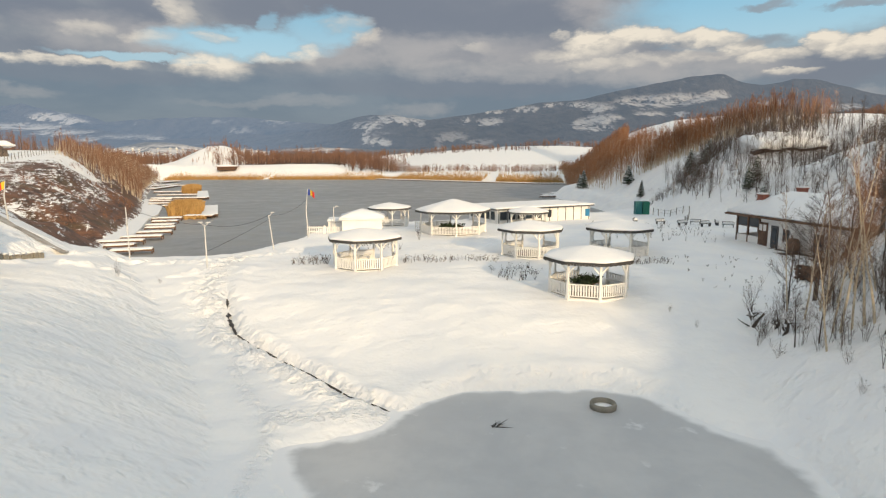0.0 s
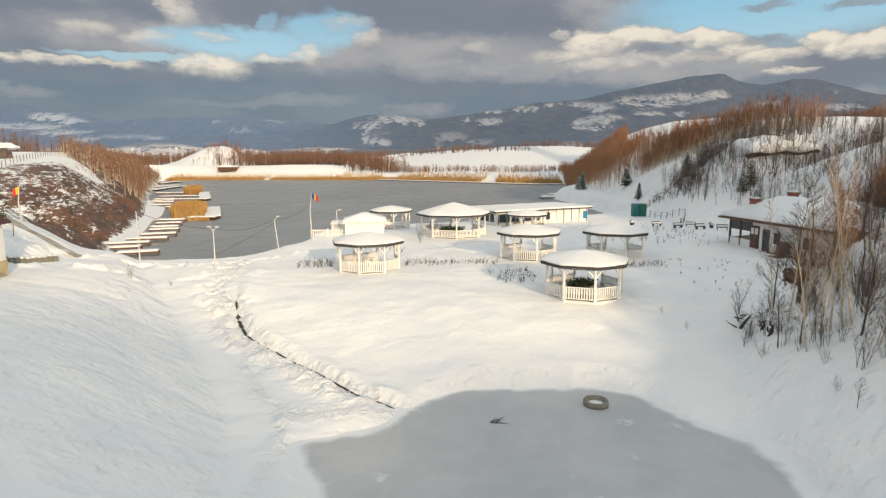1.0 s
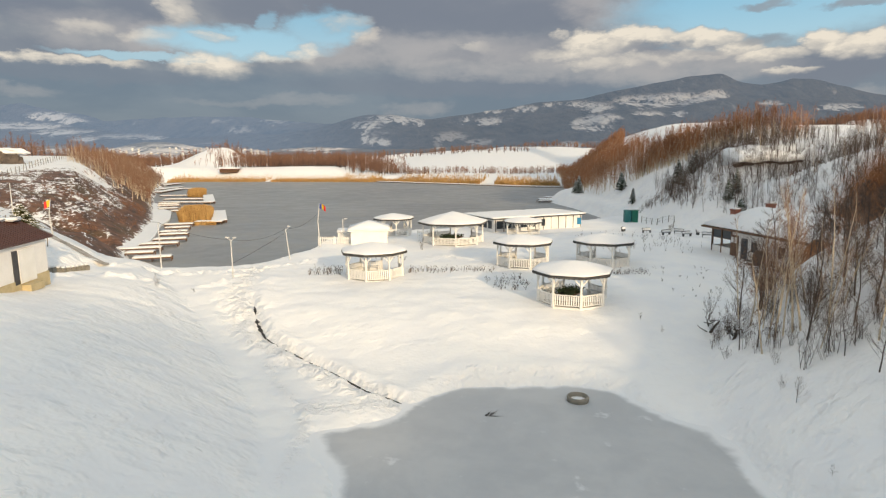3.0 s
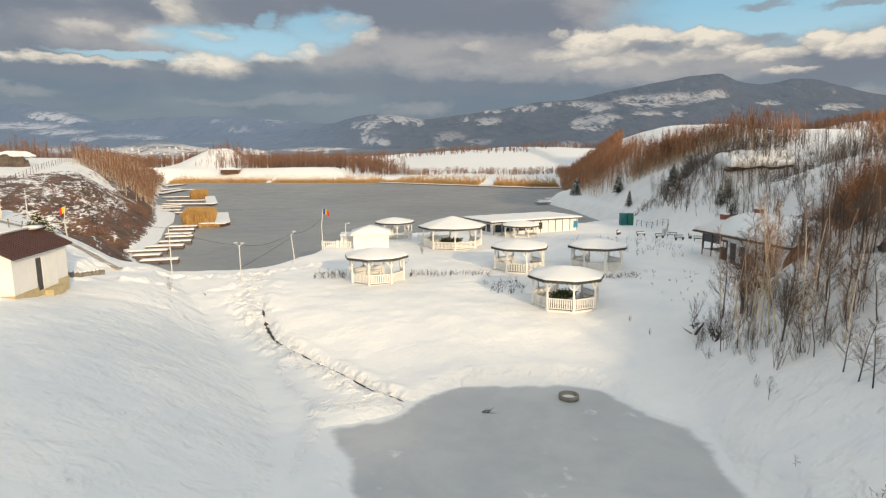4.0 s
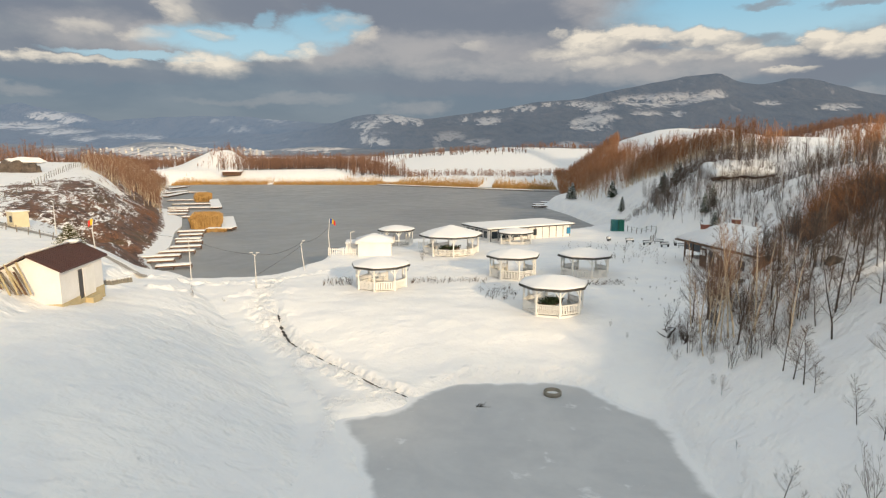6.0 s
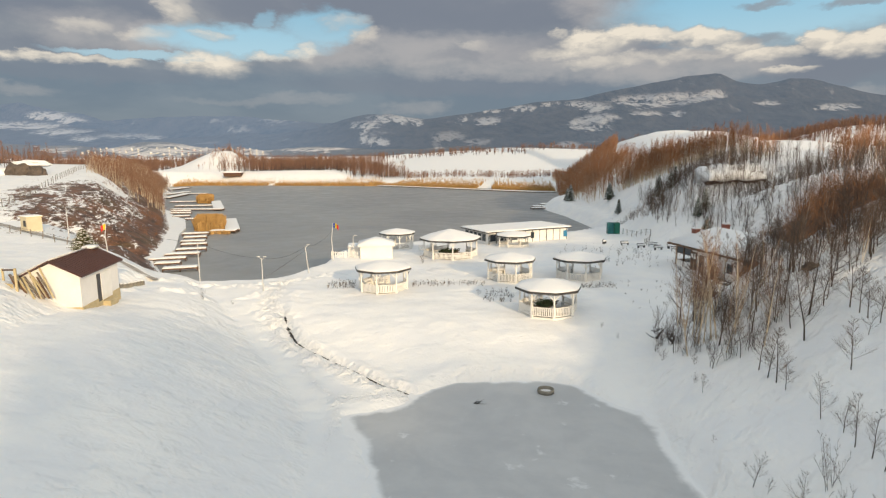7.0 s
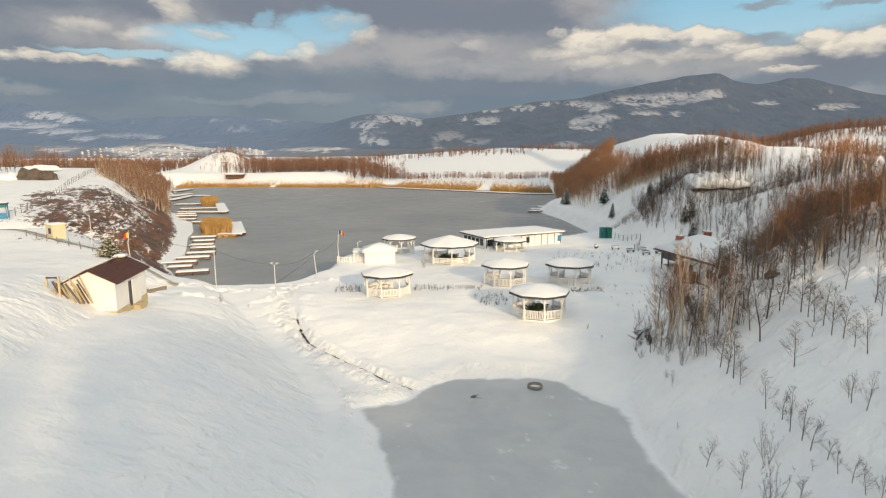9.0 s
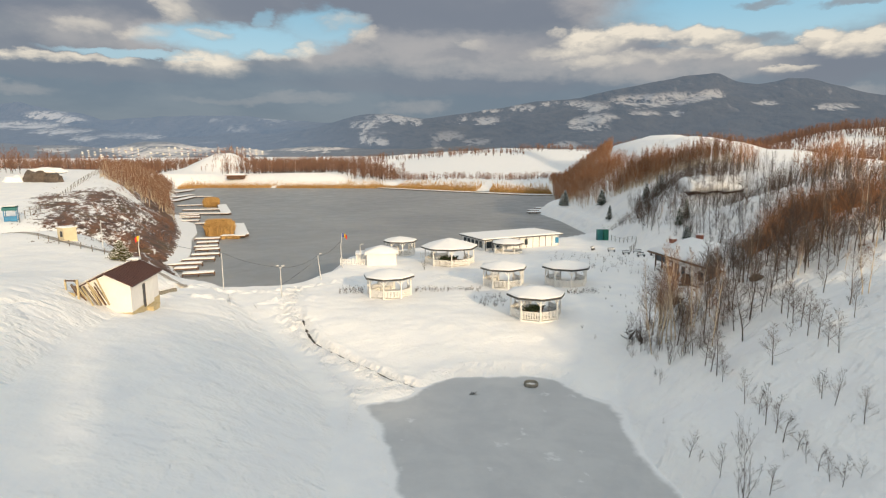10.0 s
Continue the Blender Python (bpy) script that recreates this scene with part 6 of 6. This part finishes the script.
def make_low_wall():
    """A knee-high rough stone wall with snow on it, beside the shed."""
    pts = [(-31.3, 39.6), (-31.0, 41.6), (-30.4, 44.4)]
    w = thing("low_wall", *pts[0], ground(*pts[0]), 0, "low rough brown stone wall capped with snow", "wall")
    rng = random.Random(15)
    for (ax, ay), (bx, by) in zip(pts, pts[1:]):
        n = int(math.hypot(bx - ax, by - ay) / 0.42)
        for k in range(n):
            x, y = ax + (bx - ax) * (k + 0.5) / n, ay + (by - ay) * (k + 0.5) / n
            m = pose(x - pts[0][0], y - pts[0][1], ground(x, y) - ground(*pts[0]) - 0.1, 0, 0, math.degrees(math.atan2(by - ay, bx - ax)) + rng.gauss(0, 4))
            part("stone", rounded(box(0.40, 0.32, 0.40 + rng.uniform(0, 0.1)), 0.05, 1), M_CONCRETE, w).matrix_basis = m
            part("snow_cap", rounded(box(0.44, 0.34, 0.14), 0.05, 2), M_SNOW, w, "", True).matrix_basis = m @ pose(0.02, 0.03, 0.46)


make_low_wall()


def make_stall():
    """A small market stall: blue posts under a teal sheet roof."""
    x, y = -75.5, 82.2
    t = thing("field_stall", x, y, ground(x, y) - 0.1, 25, "small stall with blue posts and a teal sheet roof", "stall")
    for sx in (-0.9, 0.9):
        for sy in (-0.7, 0.7):
            part("post", box(0.12, 0.12, 2.5, pose(sx, sy, 0)), M_BLUE, t)
    part("roof", joined(box(2.2, 1.9, 0.10, pose(0, 0, 2.5, 6, 0, 0)), box(2.2, 0.08, 0.5, pose(0, -0.92, 2.0))), M_TEAL, t, "teal sheet roof and valance")
    part("counter", box(1.8, 0.5, 0.9, pose(0, -0.4, 0.1)), M_BLUE, t, "faded blue counter")
    part("snow_cap", snow_slab([(-1.05, -0.9), (1.05, -0.9), (1.05, 0.9), (-1.05, 0.9)], 2.72, 0.12, 0.03, 4), M_SNOW, t, "", True)


make_stall()


def boulder(x, y, sx, sy, sz, seed, name="rock_outcrop", label="", mat=None):
    b = bmesh.new()
    bmesh.ops.create_icosphere(b, subdivisions=4, radius=1)
    for v in b.verts:
        n = noise.fractal(v.co * 1.6 + Vector((seed, 0, 0)), 1.0, 2.0, 4)
        v.co = Vector((v.co.x * sx, v.co.y * sy, v.co.z * sz)) * (1 + 0.28 * n)
    return solid(name, b, mat or M_ROCK, Matrix.Translation((x, y, ground(x, y) + sz * 0.1)), label=label, category="rock")


boulder(-114, 148, 4.6, 3.0, 3.0, 2, label="dark rock outcrop capped with snow on the pasture")
boulder(-112.2, 149.5, 5.2, 2.6, 1.0, 6, "snow_drift", "smooth snow drift lying over the rock outcrop", M_SNOW).location.z += 2.7
boulder(-119.5, 147.5, 3.6, 3.0, 1.6, 7, "snow_drift", "rounded snow drift beside the rock outcrop", M_SNOW)
boulder(-108.5, 146, 2.2, 2.0, 2.2, 5, label="smaller dark rock beside the outcrop")


boulder(31.2, 42.0, 2.4, 1.3, 3.4, 9, "earth_bank", "bare rust-brown earth bank behind the restaurant", M_SHRUB)
boulder(26.6, 27.2, 0.65, 0.4, 0.35, 4, "earth_scar", "dark patch of bare earth in the slope's snow", M_MUD)


def make_cut():
    """The overhanging earth edge on the hillside, thick snow on its lip."""
    rng = random.Random(8)
    pts = [(46.0, 87.8), (48.5, 87.2), (51.5, 86.6), (55.0, 86.0)]
    rings_e, rings_s = [], []
    n = 26
    for k in range(n):
        f = k / (n - 1) * (len(pts) - 1)
        i = min(int(f), len(pts) - 2)
        x = pts[i][0] + (pts[i + 1][0] - pts[i][0]) * (f - i)
        y = pts[i][1] + (pts[i + 1][1] - pts[i][1]) * (f - i)
        z = 9.7 + 0.3 * k / n + 0.14 * math.sin(k * 0.6)
        taper = math.sin(math.pi * (k + 0.6) / (n + 0.2)) ** 0.4
        j = lambda s: rng.gauss(0, s)
        out = Vector((-0.15, -0.98, 0))
        c = Vector((x, y, z))
        rings_e.append([c + out * (0.1 + j(0.12)) + Vector((0, 0, (-0.55 + 0.3 * math.sin(k * 1.7)) * taper)), c + out * (0.75 + j(0.1)) + Vector((0, 0, 0.1 + j(0.06))), c - out * 2.2 + Vector((0, 0, 0.3)), c - out * 2.0 + Vector((0, 0, -1.5))])
        rings_s.append([c + out * (0.95 + j(0.02)) + Vector((0, 0, 0.10)), c + out * (0.98 + j(0.02)) + Vector((0, 0, 0.15 + 0.5 * taper)), c + out * 0.3 + Vector((0, 0, 0.2 + 1.15 * taper + 0.10 * math.sin(k * 0.8))), c - out * 2.2 + Vector((0, 0, 0.3 + 1.7 * taper + 0.10 * math.sin(k * 0.8))), c - out * 6.0 + Vector((0, 0, 0.6 + 2.1 * taper + 0.10 * math.sin(k * 0.8))), c - out * 9.0 + Vector((0, 0, 1.2 + 1.5 * taper)), c - out * 9.0 + Vector((0, 0, -0.8))])
    solid("earth_cut", lofted(rings_e), M_EARTH, label="bare dark earth edge under a snow cornice", category="earth edge", kind="structure")
    solid("snow_cornice", lofted(rings_s), M_SNOW, None, True, label="thick snow cornice over the earth edge", category="snow", kind="structure")


make_cut()


def make_conifer(h, seed, wide=0.30, needles=None, label="young dark green fir dusted with snow"):
    """A young snowy fir: trunk and tiers of drooping boughs."""
    rng = random.Random(seed)
    t = thing("young_fir", 0, 0, -200, 0, label, "fir tree", "firs on the hillside")
    part("trunk", rod((0, 0, -0.2), (0, 0, h), 0.07, 0.01, 6), M_BARK, t)
    g, s = Growth(), Growth()
    for k in range(230):
        f = rng.uniform(0.08, 0.98)
        a = rng.uniform(0, 6.283)
        l = h * wide * (1.04 - f) * rng.uniform(0.7, 1.1) + 0.05
        p = Vector((0, 0, h * f))
        e = p + Vector((math.cos(a), math.sin(a), -0.22 + 0.3 * f)) * l
        side_ = Vector((-math.sin(a), math.cos(a), 0))
        for q in np.linspace(0.25, 1.0, 6):
            m = p.lerp(e, q)
            w = l * 0.30 * (1.15 - q) + 0.05
            for sg in (-1, 1):
                g.twig(m, m + side_ * sg * w + (e - p).normalized() * w * 0.7 + Vector((0, 0, -0.05)), 0.045)
            if rng.random() < 0.4:
                s.twig(m + Vector((0, 0, 0.05)), m + (e - p).normalized() * w + Vector((0, 0, 0.05)), 0.06)
    part("needles", g.mesh("needles", needles or M_EVERGREEN), None, t)
    tagged(part("snow", s.mesh("snow", M_SNOW), None, t), kind="stuff")
    return t, h


firs = Planter([make_conifer(3.0, 1), make_conifer(3.6, 2), make_conifer(2.6, 3)])
for x, y, h in ((41.5, 80.5, 3.2), (42.8, 80.8, 3.6), (40.8, 75.5, 2.8), (46.5, 112, 4.5), (49.0, 110, 4.0), (47.5, 108, 3.4), (43.5, 130, 3.6), (44, 103, 3.0), (47.0, 150, 4.5), (42, 177, 5), (41.5, 180, 4)):
    firs.put(x, y, h)
pine = make_conifer(2.5, 8, 0.72, M_PINE, "broad olive-green young pine by the roadside")[0]
pine.matrix_basis = pose(-38.6, 48.4, ground(-38.6, 48.4) - 0.1)


def stalks(name, x0, x1, y0, y1, n, tall, seed, label):
    """Dry flower stalks poking out of the snow."""
    g, rng = Growth(), random.Random(seed)
    spots = [(rng.uniform(x0, x1), rng.uniform(y0, y1)) for _ in range(n)]
    for (x, y), z in zip(spots, grounds(spots).tolist()):
        a = Vector((x, y, z - 0.03))
        for _ in range(rng.randint(2, 5)):
            b = a + Vector((rng.gauss(0, 0.3), rng.gauss(0, 0.3), 1)) * tall * rng.uniform(0.4, 1.1)
            g.twig(a, b, 0.014)
            if rng.random() < 0.6:
                g.twig(b - Vector((0, 0, 0.03)), b + Vector((0, 0, 0.05)), 0.035)
    tagged(new(name, g.mesh(name, M_TWIG_DARK)), label, "dry plants", kind="stuff")


stalks("rose_bed", -3.4, 4.8, 48.7, 50.4, 90, 0.45, 1, "row of dry rose stalks in the snow")
stalks("rose_bed", -12.6, -9.6, 48.0, 50.6, 60, 0.5, 2, "bed of dry stalks beside the gazebo")
stalks("rose_bed", 3.6, 7.2, 42.2, 46.2, 60, 0.5, 3, "bed of dry stalks beside the gazebo")
stalks("rose_bed", 15.0, 18.6, 47.2, 48.8, 60, 0.35, 4, "row of dark stalks before the shaded gazebo")
stalks("grass_tufts", 18.5, 26.5, 39.0, 50.5, 36, 0.25, 5, "scattered dark stubs in the snow")
stalks("grass_tufts", 17.0, 30.0, 58.0, 74.0, 60, 0.8, 6, "scattered thin stalks on the terrace")
stalks("grass_tufts", -8.6, -4.0, 55.0, 60.0, 40, 0.7, 7, "dry bushes behind the gazebo")

for x, y, h in ((-23.6, 42.1, 1.9), (-21.0, 43.0, 0.7), (24.5, 66.0, 1.6), (22.0, 62.0, 1.4), (27.5, 68.0, 1.5), (-2.5, 62.0, 2.0), (14.6, 33.0, 0.8), (17.5, 31.2, 1.6)):
    thickets.put(x, y, h)


def make_log_pile():
    """Boards and slabs leaning by the shed on a rough frame."""
    p = thing("timber_stack", -30.4, 28.4, ground(-30.4, 28.4) - 0.15, 7, "rough boards and slabs leaning on a frame beside the shed", "timber stack")
    rng = random.Random(6)
    for k in range(15):
        x = -0.9 + k * 0.14 + rng.gauss(0, 0.04)
        part("board", beam((x + 0.5, -0.5 + rng.gauss(0, 0.15), 0.05), (x - 0.9 + rng.gauss(0, 0.15), 0.55, 1.7 + rng.gauss(0, 0.25)), 0.13, 0.045), (M_TIMBER, M_DECK, M_PLINTH)[k % 3], p)
    part("post", beam((-0.75, -0.75, -0.3), (-0.75, -0.75, 2.4), 0.14, 0.14), M_PLINTH, p)
    part("post", beam((-2.3, 0.5, -0.3), (-2.3, 0.5, 2.2), 0.12, 0.12), M_PLINTH, p)
    part("panel", box(1.5, 0.08, 1.2, pose(-1.7, -0.2, 0.0, 0, 0, -35)), M_PLINTH, p, "pale plywood panel")
    part("beam", beam((-2.3, 0.5, 2.1), (-0.75, -0.75, 2.3), 0.1, 0.12), M_TIMBER, p)
    for k in range(4):
        part("slab", beam((-2.4 + 0.25 * k, -1.1, 0.05 + 0.10 * k), (-0.9 + 0.25 * k, -1.2 + 0.1 * k, 0.08 + 0.09 * k), 0.22, 0.08), M_DARK if k == 0 else M_TIMBER, p)


make_log_pile()


def make_lodge():
    z = ground(-137, 380)
    h = thing("lakeside_lodge", -137, 380, z - 0.3, 5, "small red-roofed timber lodge on the far shore", "lodge")
    part("wall", box(11, 6, 2.2), M_TIMBER, h)
    part("roof", hip_roof(-6.2, 6.2, -3.8, 3.8, 2.2, 1.2, 2.5, 0.15, 0.3), M_BRICK, h, "dull red roof")
    part("snow_cap", rounded(hip_roof(-6.0, 6.0, -3.7, 3.7, 2.362, 1.25, 2.5, 0.22, 0.25), 0.1), M_SNOW, h, "", True)


make_lodge()

# dry reeds along the far shore
def shore_reeds():
    rng = random.Random(31)
    verts, faces = [], []
    pts = [(58, 286), (30, 306), (-28, 349), (-90, 361), (-155, 373), (-168, 360)]
    for (ax, ay), (bx, by) in zip(pts, pts[1:]):
        n = int(math.hypot(bx - ax, by - ay) * 90)
        for _ in range(n):
            f, d = rng.random(), abs(rng.gauss(0, 5.5))
            x, y = ax + (bx - ax) * f, ay + (by - ay) * f - 2 + d
            if noise.noise(Vector((x * 0.06, y * 0.06, 2))) < -0.25:
                continue
            h, w, k = rng.uniform(1.0, 2.6), rng.uniform(0.08, 0.16), len(verts)
            t = rng.uniform(0, 3.14)
            c, s = math.cos(t) * w, math.sin(t) * w
            z = LAKE_Z - 0.1 + max(0, d - 4) * 0.4
            verts += [(x - c, y - s, z), (x + c, y + s, z), (x + rng.gauss(0, 0.2), y, z + h)]
            faces.append((k, k + 1, k + 2))
    from_arrays("shore_reeds", verts, faces, M_REED, label="golden dry reed fringe along the far shore", category="reeds", kind="stuff")


shore_reeds()

# snow-laden garden furniture between the toilets and the house
def make_bench(x, y, turn):
    b = thing("garden_bench", x, y, ground(x, y) - 0.02, turn, "dark garden bench piled with snow", "bench", "benches by the house")
    part("seat", box(1.3, 0.42, 0.05, pose(0, 0, 0.34)), M_DARK, b)
    part("backrest", box(1.3, 0.05, 0.30, pose(0, 0.22, 0.42)), M_DARK, b)
    for s in (-0.55, 0.55):
        part("leg", box(0.06, 0.36, 0.34, pose(s, 0, 0)), M_DARK, b)
    part("snow_cap", rounded(box(1.34, 0.46, 0.26, pose(0, -0.02, 0.394)), 0.09, 2), M_SNOW, b, "", True)


for x, y, turn in ((31.0, 76.0, 20), (33.5, 78.0, -30), (34.5, 74.0, 70), (30.0, 81.0, 10), (27.5, 84.0, 60), (32.0, 71.5, 15), (34.0, 70.0, -20)):
    make_bench(x, y, turn)


def make_twig_on_ice():
    g, rng = Growth(), random.Random(12)
    for _ in range(9):
        a = Vector((rng.gauss(0, 0.1), rng.gauss(0, 0.1), 0.02))
        g.twig(a, a + Vector((rng.gauss(0.2, 0.35), rng.gauss(0, 0.2), abs(rng.gauss(0.1, 0.08)))), 0.03)
    ob = tagged(new("driftwood", g.mesh("driftwood", M_MUD)), "dark twig frozen into the pond ice", "driftwood")
    ob.matrix_basis = pose(2.2, 24.0, POND_Z)


make_twig_on_ice()


def make_track():
    """The half-cleared road on the embankment."""
    pts = [(-74, 72), (-66, 67.5), (-59, 64), (-47, 55.6), (-36, 48.8), (-30, 47.6)]
    verts, faces = [], []
    n = 90
    fx = np.interp(np.linspace(0, 5, n), range(6), [p[0] for p in pts])
    fy = np.interp(np.linspace(0, 5, n), range(6), [p[1] for p in pts])
    for k in range(n):
        w = 0.55 + 0.25 * noise.noise(Vector((k * 0.3, 1, 0)))
        for s in (-1, 1):
            x, y = fx[k] + 0.4 * s * w, fy[k] + 0.9 * s * w
            verts.append((x, y, ground(x, y) + 0.05))
        if k:
            faces.append((2 * k - 2, 2 * k - 1, 2 * k + 1, 2 * k))
    from_arrays("road", verts, faces, M_TRACK, label="narrow half-cleared gravel road between snowbanks", category="road", kind="structure")


make_track()
